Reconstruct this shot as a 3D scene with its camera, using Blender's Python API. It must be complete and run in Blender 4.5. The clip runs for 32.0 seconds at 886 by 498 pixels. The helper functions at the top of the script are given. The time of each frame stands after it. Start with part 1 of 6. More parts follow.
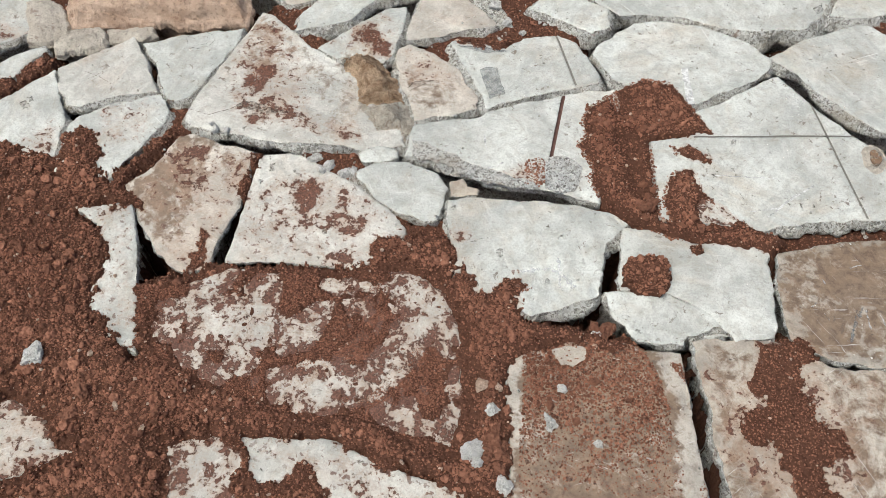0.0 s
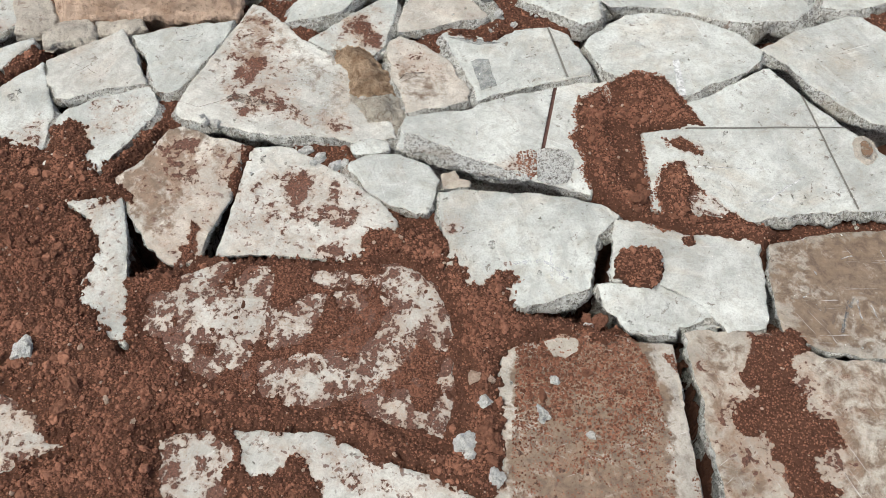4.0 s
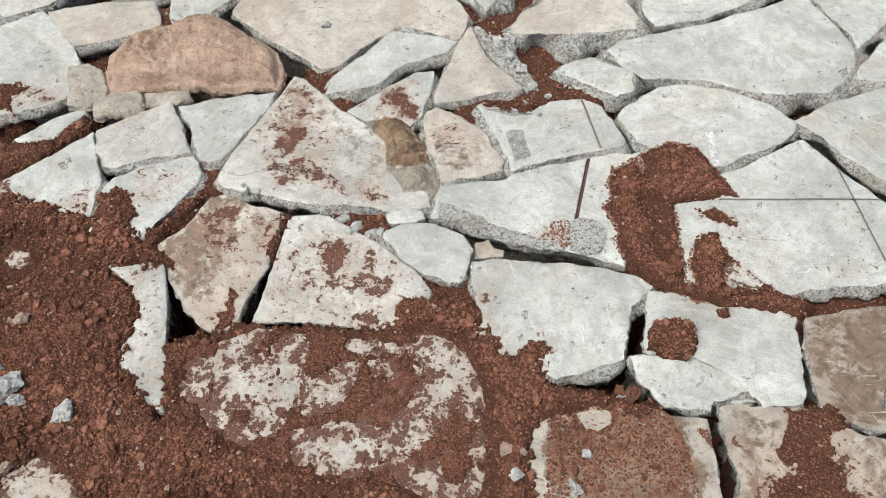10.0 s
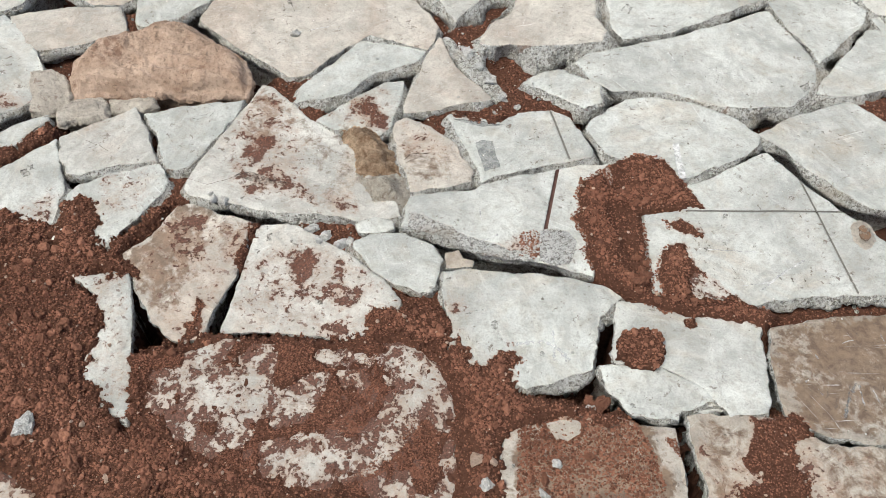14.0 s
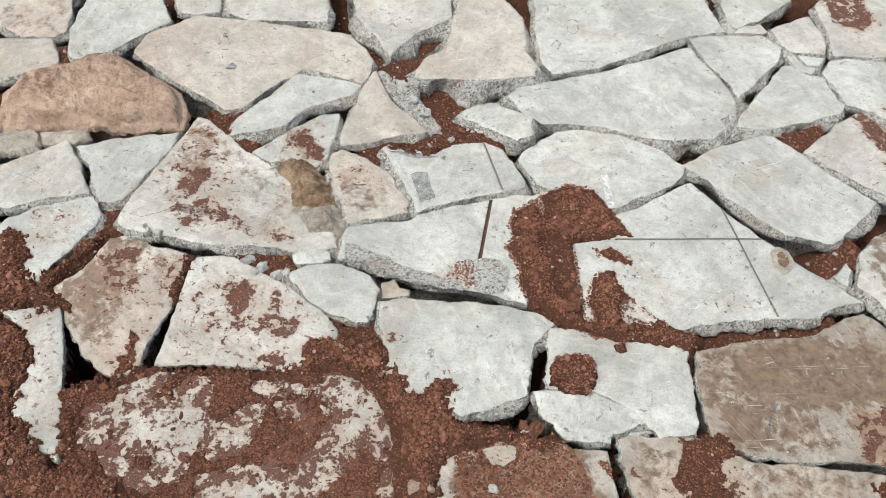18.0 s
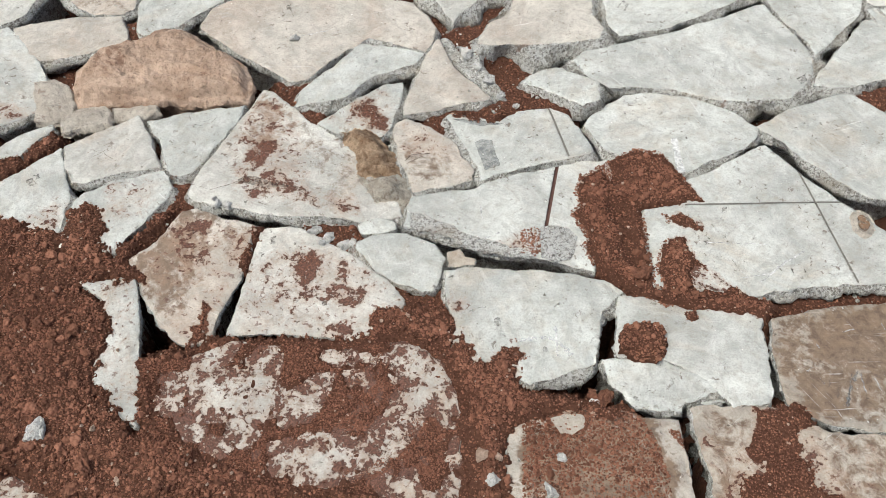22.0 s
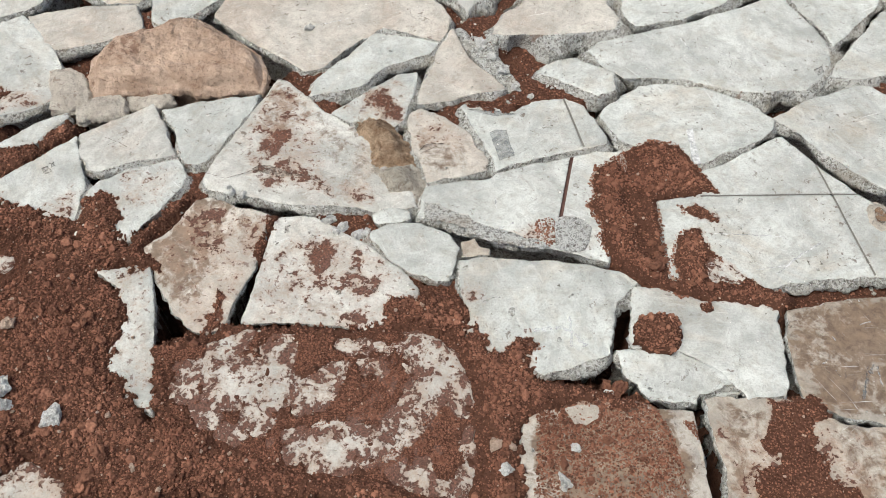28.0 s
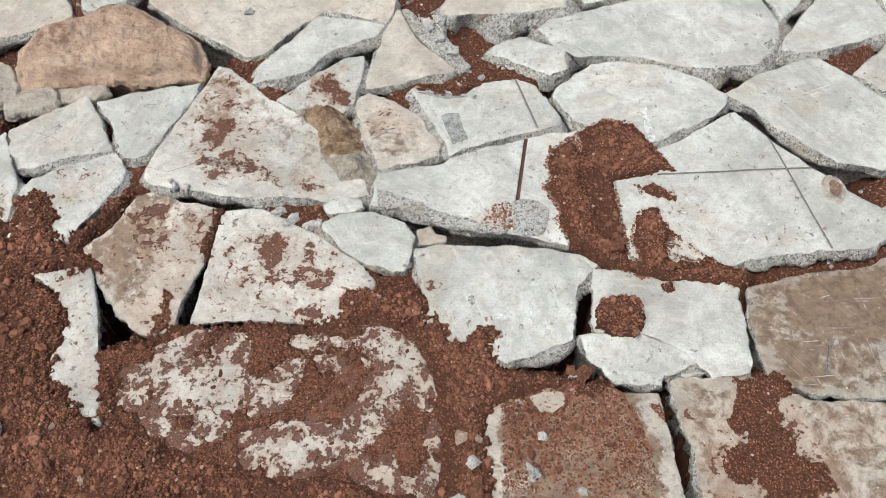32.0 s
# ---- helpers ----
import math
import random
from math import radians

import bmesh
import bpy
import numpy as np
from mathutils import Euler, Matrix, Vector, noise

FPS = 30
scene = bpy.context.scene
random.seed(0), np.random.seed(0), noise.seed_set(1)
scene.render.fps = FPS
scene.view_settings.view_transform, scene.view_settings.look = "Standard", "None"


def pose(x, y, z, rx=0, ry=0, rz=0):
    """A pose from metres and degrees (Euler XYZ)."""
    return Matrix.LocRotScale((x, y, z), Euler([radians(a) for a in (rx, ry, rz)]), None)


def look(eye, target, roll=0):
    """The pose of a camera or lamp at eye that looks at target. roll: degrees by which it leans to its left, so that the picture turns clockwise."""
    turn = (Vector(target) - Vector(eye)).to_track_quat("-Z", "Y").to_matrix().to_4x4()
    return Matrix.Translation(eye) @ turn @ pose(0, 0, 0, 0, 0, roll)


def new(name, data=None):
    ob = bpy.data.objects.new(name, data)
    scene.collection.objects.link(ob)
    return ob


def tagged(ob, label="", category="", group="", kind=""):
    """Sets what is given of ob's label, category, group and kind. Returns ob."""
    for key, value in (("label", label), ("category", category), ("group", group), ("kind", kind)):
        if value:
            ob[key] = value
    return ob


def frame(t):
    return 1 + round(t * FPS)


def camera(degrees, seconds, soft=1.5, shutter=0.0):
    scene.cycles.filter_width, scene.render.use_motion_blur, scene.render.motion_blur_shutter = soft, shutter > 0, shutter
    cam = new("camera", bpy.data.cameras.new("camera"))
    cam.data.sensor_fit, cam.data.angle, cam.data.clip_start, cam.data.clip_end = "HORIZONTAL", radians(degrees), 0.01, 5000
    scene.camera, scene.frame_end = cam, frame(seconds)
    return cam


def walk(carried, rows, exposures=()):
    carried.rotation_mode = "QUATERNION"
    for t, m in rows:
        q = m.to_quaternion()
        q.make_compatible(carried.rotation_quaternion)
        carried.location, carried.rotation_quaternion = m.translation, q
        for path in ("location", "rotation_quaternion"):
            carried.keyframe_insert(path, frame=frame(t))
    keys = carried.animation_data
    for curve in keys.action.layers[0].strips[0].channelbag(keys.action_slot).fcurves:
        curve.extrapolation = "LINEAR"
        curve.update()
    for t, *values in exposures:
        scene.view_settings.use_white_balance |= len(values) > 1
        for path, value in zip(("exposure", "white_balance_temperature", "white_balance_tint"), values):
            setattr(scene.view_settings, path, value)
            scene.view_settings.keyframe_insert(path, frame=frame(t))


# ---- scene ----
# A paved bank of broken concrete slabs bedded in red soil, seen from a hand-held camera.

# -- camera and walk
cam = camera(54.57, 32.0, soft=0.4)
walk(cam, [
    (0.0, pose(-0.009, -0.021, 1.474, 31.85, 0.07, 3.75)),
    (0.5, pose(-0.006, -0.030, 1.470, 31.55, 0.21, 3.74)),
    (1.0, pose(-0.008, -0.027, 1.471, 31.40, 0.33, 3.66)),
    (1.5, pose(-0.011, -0.021, 1.475, 31.29, 0.31, 3.67)),
    (2.0, pose(-0.003, -0.024, 1.472, 31.45, 0.99, 3.06)),
    (2.5, pose(-0.003, -0.024, 1.470, 31.35, 1.13, 2.97)),
    (3.0, pose(-0.001, -0.025, 1.467, 31.40, 0.38, 2.46)),
    (3.5, pose(-0.009, -0.025, 1.469, 31.43, -0.11, 3.33)),
    (5.5, pose(-0.011, 0.008, 1.466, 32.59, -1.12, 2.95)),
    (6.0, pose(-0.005, 0.016, 1.483, 34.14, -0.30, 2.45)),
    (6.5, pose(-0.021, -0.007, 1.501, 35.50, 0.33, 5.53)),
    (7.0, pose(-0.008, -0.010, 1.515, 35.61, 0.95, 5.46)),
    (7.5, pose(-0.019, -0.021, 1.517, 35.65, 1.91, 5.99)),
    (8.0, pose(-0.023, -0.022, 1.519, 35.88, 2.54, 7.68)),
    (8.5, pose(-0.020, -0.018, 1.507, 35.81, 2.77, 7.42)),
    (9.0, pose(-0.017, -0.014, 1.502, 35.38, 2.32, 6.79)),
    (9.5, pose(-0.023, -0.014, 1.504, 35.34, 1.81, 6.33)),
    (10.0, pose(-0.004, -0.009, 1.498, 35.22, 1.44, 5.08)),
    (10.5, pose(0.012, -0.012, 1.510, 36.35, -0.36, 3.23)),
    (11.0, pose(0.018, -0.015, 1.504, 36.37, -2.25, 0.71)),
    (11.5, pose(0.022, -0.011, 1.512, 37.38, -3.81, -1.08)),
    (12.0, pose(0.002, -0.007, 1.505, 37.39, -3.92, -1.02)),
    (12.5, pose(-0.003, 0.000, 1.498, 37.15, -2.58, 0.47)),
    (13.0, pose(-0.001, 0.001, 1.501, 36.84, -1.41, 1.82)),
    (13.5, pose(-0.005, -0.001, 1.500, 36.70, -0.84, 2.12)),
    (14.0, pose(-0.018, -0.009, 1.497, 35.87, -0.67, 3.83)),
    (14.5, pose(-0.015, -0.011, 1.500, 35.83, -0.61, 4.15)),
    (16.5, pose(0.002, -0.009, 1.502, 36.16, -1.62, 1.30)),
    (17.0, pose(0.005, -0.016, 1.511, 36.99, -2.34, 1.72)),
    (17.5, pose(0.006, -0.012, 1.509, 37.05, -2.98, 0.91)),
    (18.0, pose(-0.009, -0.027, 1.519, 38.01, -3.52, 0.96)),
    (18.5, pose(-0.013, -0.017, 1.504, 37.31, -3.39, 1.41)),
    (19.0, pose(-0.003, -0.009, 1.501, 36.36, -3.01, 1.83)),
    (19.5, pose(-0.001, -0.009, 1.498, 36.24, -2.84, 1.83)),
    (20.0, pose(-0.000, -0.005, 1.503, 36.18, -2.47, 1.51)),
    (20.5, pose(-0.009, -0.010, 1.505, 36.17, -1.46, 2.25)),
    (21.0, pose(-0.010, -0.017, 1.500, 36.23, -0.67, 2.78)),
    (21.5, pose(-0.017, -0.019, 1.511, 36.01, -0.09, 3.21)),
    (22.0, pose(-0.007, -0.023, 1.509, 35.95, 0.46, 3.03)),
    (22.5, pose(-0.023, -0.031, 1.507, 35.78, 0.95, 4.60)),
    (23.0, pose(-0.020, -0.030, 1.511, 35.11, 2.10, 5.26)),
    (23.5, pose(-0.023, -0.030, 1.506, 34.54, 2.36, 4.90)),
    (24.0, pose(-0.022, -0.032, 1.504, 33.48, 2.42, 5.22)),
    (24.5, pose(-0.017, -0.027, 1.504, 33.53, 2.02, 4.92)),
    (26.5, pose(-0.020, -0.025, 1.511, 35.07, 1.71, 5.95)),
    (27.0, pose(-0.012, -0.021, 1.500, 35.47, 0.27, 4.12)),
    (27.5, pose(-0.011, -0.018, 1.506, 35.80, 0.18, 2.99)),
    (28.0, pose(-0.019, -0.028, 1.503, 35.50, 0.72, 3.65)),
    (28.5, pose(-0.013, -0.019, 1.505, 34.77, 1.13, 3.75)),
    (29.0, pose(-0.011, -0.019, 1.506, 35.61, 0.76, 3.43)),
    (29.5, pose(-0.010, -0.011, 1.505, 35.41, 0.42, 3.14)),
    (30.0, pose(-0.001, -0.009, 1.498, 35.78, 0.33, 2.29)),
    (30.5, pose(0.035, 0.001, 1.509, 35.86, -3.21, -0.43)),
    (31.0, pose(0.030, -0.009, 1.508, 36.39, -3.35, -1.93)),
    (31.5, pose(-0.024, -0.019, 1.479, 34.67, -2.11, 0.53)),
    (32.0, pose(-0.033, 0.010, 1.467, 34.37, -0.80, 0.02)),
], [(0.0, 0.055, 6300, 3), (32.0, 0.055, 6300, 3)])

# -- overcast daylight
world = bpy.data.worlds.new("overcast_sky")
scene.world = world
world.use_nodes = True
wn = world.node_tree
sky = wn.nodes.new("ShaderNodeTexSky")
sky.sky_type = "NISHITA"
sky.sun_disc = False
sky.sun_elevation, sky.sun_rotation = radians(66), radians(238)
sky.air_density, sky.dust_density, sky.ozone_density = 0.6, 6.0, 0.3
wn.links.new(sky.outputs["Color"], wn.nodes["Background"].inputs["Color"])
wn.nodes["Background"].inputs["Strength"].default_value = 0.155
sun_data = bpy.data.lights.new("sun", "SUN")
sun_data.energy, sun_data.angle, sun_data.color = 1.5, radians(16), (1.0, 0.98, 0.94)
sun = new("sun", sun_data)
sun.matrix_world = look((-2.6, -1.6, 7.0), (0, 0, 0))


# -- materials
def material(name):
    m = bpy.data.materials.new(name)
    m.use_nodes = True
    return m, m.node_tree.nodes, m.node_tree.links, m.node_tree.nodes["Principled BSDF"]


def noise_tex(nodes, links, vec, scale, detail=6.0, rough=0.6, distort=0.0):
    n = nodes.new("ShaderNodeTexNoise")
    n.inputs["Scale"].default_value, n.inputs["Detail"].default_value = scale, detail
    n.inputs["Roughness"].default_value, n.inputs["Distortion"].default_value = rough, distort
    links.new(vec, n.inputs["Vector"])
    return n.outputs["Fac"]


def ramp(nodes, links, fac, low, high, a=0.0, b=1.0):
    r = nodes.new("ShaderNodeMapRange")
    r.inputs["From Min"].default_value, r.inputs["From Max"].default_value = low, high
    r.inputs["To Min"].default_value, r.inputs["To Max"].default_value = a, b
    links.new(fac, r.inputs["Value"])
    return r.outputs["Result"]


def mixed(nodes, links, fac, a, b, mode="MIX"):
    x = nodes.new("ShaderNodeMix")
    x.data_type, x.blend_type = "RGBA", mode
    for socket, value in ((x.inputs[0], fac), (x.inputs[6], a), (x.inputs[7], b)):
        if isinstance(value, (int, float)):
            socket.default_value = value
        elif isinstance(value, tuple):
            socket.default_value = (*value, 1)
        else:
            links.new(value, socket)
    return x.outputs[2]


def times(nodes, links, a, b, op="MULTIPLY"):
    x = nodes.new("ShaderNodeMath")
    x.operation = op
    for socket, value in ((x.inputs[0], a), (x.inputs[1], b)):
        if isinstance(value, (int, float)):
            socket.default_value = value
        else:
            links.new(value, socket)
    return x.outputs[0]


def bumped(nodes, links, bsdf, heights):
    last = None
    for h, strength, dist in heights:
        b = nodes.new("ShaderNodeBump")
        b.inputs["Strength"].default_value, b.inputs["Distance"].default_value = strength, dist
        links.new(h, b.inputs["Height"])
        if last:
            links.new(last, b.inputs["Normal"])
        last = b.outputs["Normal"]
    links.new(last, bsdf.inputs["Normal"])


def place(nodes, links, stretch=(1, 1, 1), turn=0.0):
    """World-size coordinates, shifted by each object's own random number."""
    geo, info, add, mp = (nodes.new("ShaderNodeNewGeometry"), nodes.new("ShaderNodeObjectInfo"),
                          nodes.new("ShaderNodeVectorMath"), nodes.new("ShaderNodeMapping"))
    add.operation = "MULTIPLY_ADD"
    add.inputs[0].default_value = (37.0, 91.0, 53.0)
    links.new(info.outputs["Random"], add.inputs[1])
    links.new(geo.outputs["Position"], add.inputs[2])
    mp.inputs["Scale"].default_value, mp.inputs["Rotation"].default_value = stretch, (0, 0, turn)
    links.new(add.outputs[0], mp.inputs["Vector"])
    return mp.outputs["Vector"], info.outputs["Random"]


SOIL = (0.226, 0.102, 0.066)


def field(nodes, name):
    a = nodes.new("ShaderNodeAttribute")
    a.attribute_name = name
    return a.outputs["Fac"]


def spun(nodes, links, vec, rnd, factor, stretch):
    """Coordinates turned by each object's own angle and stretched, for scratches."""
    r, mp = nodes.new("ShaderNodeVectorRotate"), nodes.new("ShaderNodeMapping")
    r.rotation_type = "Z_AXIS"
    links.new(vec, r.inputs["Vector"])
    links.new(times(nodes, links, rnd, factor), r.inputs["Angle"])
    mp.inputs["Scale"].default_value = stretch
    links.new(r.outputs["Vector"], mp.inputs["Vector"])
    return mp.outputs["Vector"]


def concrete(name, base, warm, warm_amount, dust, dark=0.35, soil=SOIL):
    """Weathered concrete: blotched tone, warm staining, pits, pale scratches and red dust."""
    m, n, l, p = material(name)
    v, rnd = place(n, l)
    tone = noise_tex(n, l, v, 4.5, 8, 0.62, 0.5)
    blotch = noise_tex(n, l, v, 17.0, 8, 0.7, 0.8)
    grime = noise_tex(n, l, v, 48.0, 8, 0.72, 0.4)
    fine = noise_tex(n, l, v, 230.0, 5, 0.7)
    colour = mixed(n, l, ramp(n, l, tone, 0.36, 0.64), tuple(min(0.8, c * 1.2) for c in base), tuple(c * 0.72 for c in base))
    colour = mixed(n, l, ramp(n, l, rnd, 0, 1, 0.0, 0.22), colour, tuple(c * k * 0.85 for c, k in zip(base, (0.98, 1.02, 1.03))))
    warmth = noise_tex(n, l, v, 3.2, 8, 0.66, 1.4)
    colour = mixed(n, l, ramp(n, l, warmth, 0.64 - warm_amount * 0.4, 0.80 - warm_amount * 0.3, 0, 0.85), colour, warm)
    colour = mixed(n, l, ramp(n, l, blotch, 0.50, 0.68, 0, 0.5), colour, tuple(c * 0.68 for c in warm))
    colour = mixed(n, l, ramp(n, l, blotch, 0.34, 0.46, 0.4, 0), colour, tuple(min(0.76, c * 1.28) for c in base))
    colour = mixed(n, l, ramp(n, l, grime, 0.51, 0.64, 0, dark), colour, tuple(c * 0.5 for c in warm))
    colour = mixed(n, l, ramp(n, l, fine, 0.48, 0.62, 0, 0.38), colour, tuple(c * 0.5 for c in base))
    smudge = noise_tex(n, l, spun(n, l, v, rnd, 9.0, (13, 24, 13)), 1.0, 8, 0.72, 0.8)
    colour = mixed(n, l, ramp(n, l, smudge, 0.53, 0.66, 0, 0.38), colour, tuple(min(0.76, c * 1.28) for c in base))
    colour = mixed(n, l, ramp(n, l, smudge, 0.38, 0.48, 0.5, 0), colour, tuple(c * 0.64 for c in base))
    soak = field(n, "stain")
    edge_of = times(n, l, times(n, l, ramp(n, l, blotch, 0, 1, -1.0, 1.0), soak, "ADD"), ramp(n, l, grime, 0, 1, -0.8, 0.8), "ADD")
    brown = times(n, l, ramp(n, l, edge_of, 0.30, 0.72, 0, 0.85), ramp(n, l, soak, 0.02, 0.2))
    colour = mixed(n, l, brown, colour, mixed(n, l, ramp(n, l, grime, 0.4, 0.6), (0.235, 0.163, 0.108), (0.145, 0.098, 0.067)))
    wob = n.new("ShaderNodeVectorMath")
    wob.operation = "MULTIPLY_ADD"
    nz = n.new("ShaderNodeTexNoise")
    nz.inputs["Scale"].default_value, nz.inputs["Detail"].default_value = 110.0, 4.0
    l.new(v, nz.inputs["Vector"])
    l.new(nz.outputs["Color"], wob.inputs[0])
    wob.inputs[1].default_value = (0.026, 0.026, 0.026)
    l.new(v, wob.inputs[2])
    pits = 0.0
    for scale, share, size in ((48.0, 0.88, 0.25), (120.0, 0.84, 0.40)):
        pit = n.new("ShaderNodeTexVoronoi")
        pit.inputs["Scale"].default_value = scale
        l.new(wob.outputs[0], pit.inputs["Vector"])
        chosen = ramp(n, l, pit.outputs["Color"], share, share + 0.02)
        one = times(n, l, ramp(n, l, pit.outputs["Distance"], size * 0.55, size, 1, 0), chosen)
        pits = times(n, l, one, pits, "MAXIMUM")
    pits = times(n, l, pits, ramp(n, l, noise_tex(n, l, v, 6.0, 4), 0.47, 0.60, 0.0, 1))
    colour = mixed(n, l, times(n, l, pits, 0.85), colour, (0.11, 0.09, 0.072))
    speck = noise_tex(n, l, v, 62.0, 6, 0.66, 0.6)
    speck = times(n, l, ramp(n, l, speck, 0.60, 0.63), ramp(n, l, noise_tex(n, l, v, 7.0, 5, 0.65), 0.50, 0.60, 0.0, 1))
    colour = mixed(n, l, times(n, l, speck, 0.8), colour, (0.15, 0.115, 0.09))
    s1 = ramp(n, l, noise_tex(n, l, spun(n, l, v, rnd, 6.3, (8, 150, 8)), 1.0, 4, 0.6, 0.6), 0.64, 0.74)
    s2 = ramp(n, l, noise_tex(n, l, spun(n, l, v, rnd, 15.0, (12, 170, 8)), 1.0, 4, 0.6, 0.9), 0.64, 0.74)
    scratches = times(n, l, times(n, l, s1, s2, "MAXIMUM"), ramp(n, l, noise_tex(n, l, v, 8.0, 4), 0.46, 0.6, 0.1, 1))
    colour = mixed(n, l, times(n, l, scratches, 0.6), colour, (0.84, 0.84, 0.82))
    dusty = field(n, "dust")
    blots = noise_tex(n, l, v, 34.0, 7, 0.64, 0.5)
    ragged = noise_tex(n, l, v, 105.0, 5, 0.68, 0.3)
    film = times(n, l, ramp(n, l, dusty, 0.22, 0.70, 0, 0.48), ramp(n, l, blotch, 0.34, 0.58, 0.2, 1))
    colour = mixed(n, l, film, colour, (0.445, 0.315, 0.230))
    flecks = times(n, l, ramp(n, l, noise_tex(n, l, v, 78.0, 5, 0.6, 0.3), 0.605, 0.625), ramp(n, l, dusty, 0.12, 0.42))
    colour = mixed(n, l, times(n, l, flecks, 0.8), colour, (0.125, 0.060, 0.046))
    red = times(n, l, times(n, l, blots, 0.66), times(n, l, ragged, 0.34), "ADD")
    red = times(n, l, red, times(n, l, dusty, 0.36), "ADD")
    red2 = ramp(n, l, red, 0.735 - dust * 0.3, 0.753 - dust * 0.3, 0, 0.97)
    wash = ramp(n, l, red, 0.64 - dust * 0.3, 0.76 - dust * 0.3, 0, 0.45)
    colour = mixed(n, l, wash, colour, (0.37, 0.235, 0.160))
    grainy = mixed(n, l, ramp(n, l, fine, 0.40, 0.60), tuple(c * k for c, k in zip(soil, (0.84, 0.92, 1.02))), tuple(c * k for c, k in zip(soil, (0.34, 0.38, 0.44))))
    colour = mixed(n, l, red2, colour, grainy)
    l.new(colour, p.inputs["Base Color"])
    l.new(ramp(n, l, grime, 0.3, 0.7, 0.82, 0.95), p.inputs["Roughness"])
    p.inputs["Specular IOR Level"].default_value = 0.25
    bumped(n, l, p, ((blotch, 0.5, 0.008), (grime, 0.5, 0.005), (fine, 0.45, 0.0022), (times(n, l, pits, -1.0), 0.8, 0.004), (red2, 0.8, 0.004)))
    return m


def fracture(name, a, b, cells=115.0):
    """A broken face: grey matrix, gravel standing out, socket shade painted as dark specks."""
    m, n, l, p = material(name)
    v, rnd = place(n, l)
    vor = n.new("ShaderNodeTexVoronoi")
    vor.inputs["Scale"].default_value = cells
    wob, warp = n.new("ShaderNodeVectorMath"), n.new("ShaderNodeTexNoise")
    warp.inputs["Scale"].default_value, warp.inputs["Detail"].default_value = 120.0, 5.0
    l.new(v, warp.inputs["Vector"])
    wob.operation = "MULTIPLY_ADD"
    wob.inputs[1].default_value = (0.022, 0.022, 0.022)
    l.new(warp.outputs["Color"], wob.inputs[0])
    l.new(v, wob.inputs[2])
    l.new(wob.outputs[0], vor.inputs["Vector"])
    big = noise_tex(n, l, v, 14.0, 7, 0.65)
    grit = noise_tex(n, l, v, 75.0, 8, 0.75)
    fine = noise_tex(n, l, v, 240.0, 6, 0.75)
    pebble = n.new("ShaderNodeTexVoronoi")
    pebble.inputs["Scale"].default_value = cells * 2.1
    l.new(wob.outputs[0], pebble.inputs["Vector"])
    colour = mixed(n, l, ramp(n, l, big, 0.35, 0.65), a, b)
    colour = mixed(n, l, ramp(n, l, pebble.outputs["Color"], 0.50, 0.56, 0, 0.85), colour, (0.86, 0.855, 0.82))
    colour = mixed(n, l, ramp(n, l, pebble.outputs["Color"], 0.24, 0.30, 0.75, 0), colour, (0.20, 0.185, 0.155))
    colour = mixed(n, l, ramp(n, l, vor.outputs["Color"], 0.22, 0.27, 0.6, 0), colour, (0.36, 0.335, 0.285))
    colour = mixed(n, l, ramp(n, l, grit, 0.56, 0.61, 0, 0.75), colour, (0.15, 0.135, 0.11))
    colour = mixed(n, l, ramp(n, l, fine, 0.56, 0.62, 0, 0.6), colour, (0.16, 0.145, 0.12))
    tint = noise_tex(n, l, v, 9.0, 6, 0.65)
    colour = mixed(n, l, ramp(n, l, tint, 0.53, 0.66, 0, 0.4), colour, (0.45, 0.37, 0.26))
    soiled = noise_tex(n, l, v, 16.0, 6, 0.7, 0.6)
    colour = mixed(n, l, ramp(n, l, soiled, 0.61, 0.66, 0, 0.6), colour, (0.28, 0.165, 0.11))
    l.new(colour, p.inputs["Base Color"])
    p.inputs["Roughness"].default_value = 0.95
    p.inputs["Specular IOR Level"].default_value = 0.2
    bumped(n, l, p, ((big, 0.6, 0.02), (grit, 1.0, 0.014), (times(n, l, vor.outputs["Distance"], -1.0), 0.9, 0.008), (fine, 1.0, 0.004)))
    return m


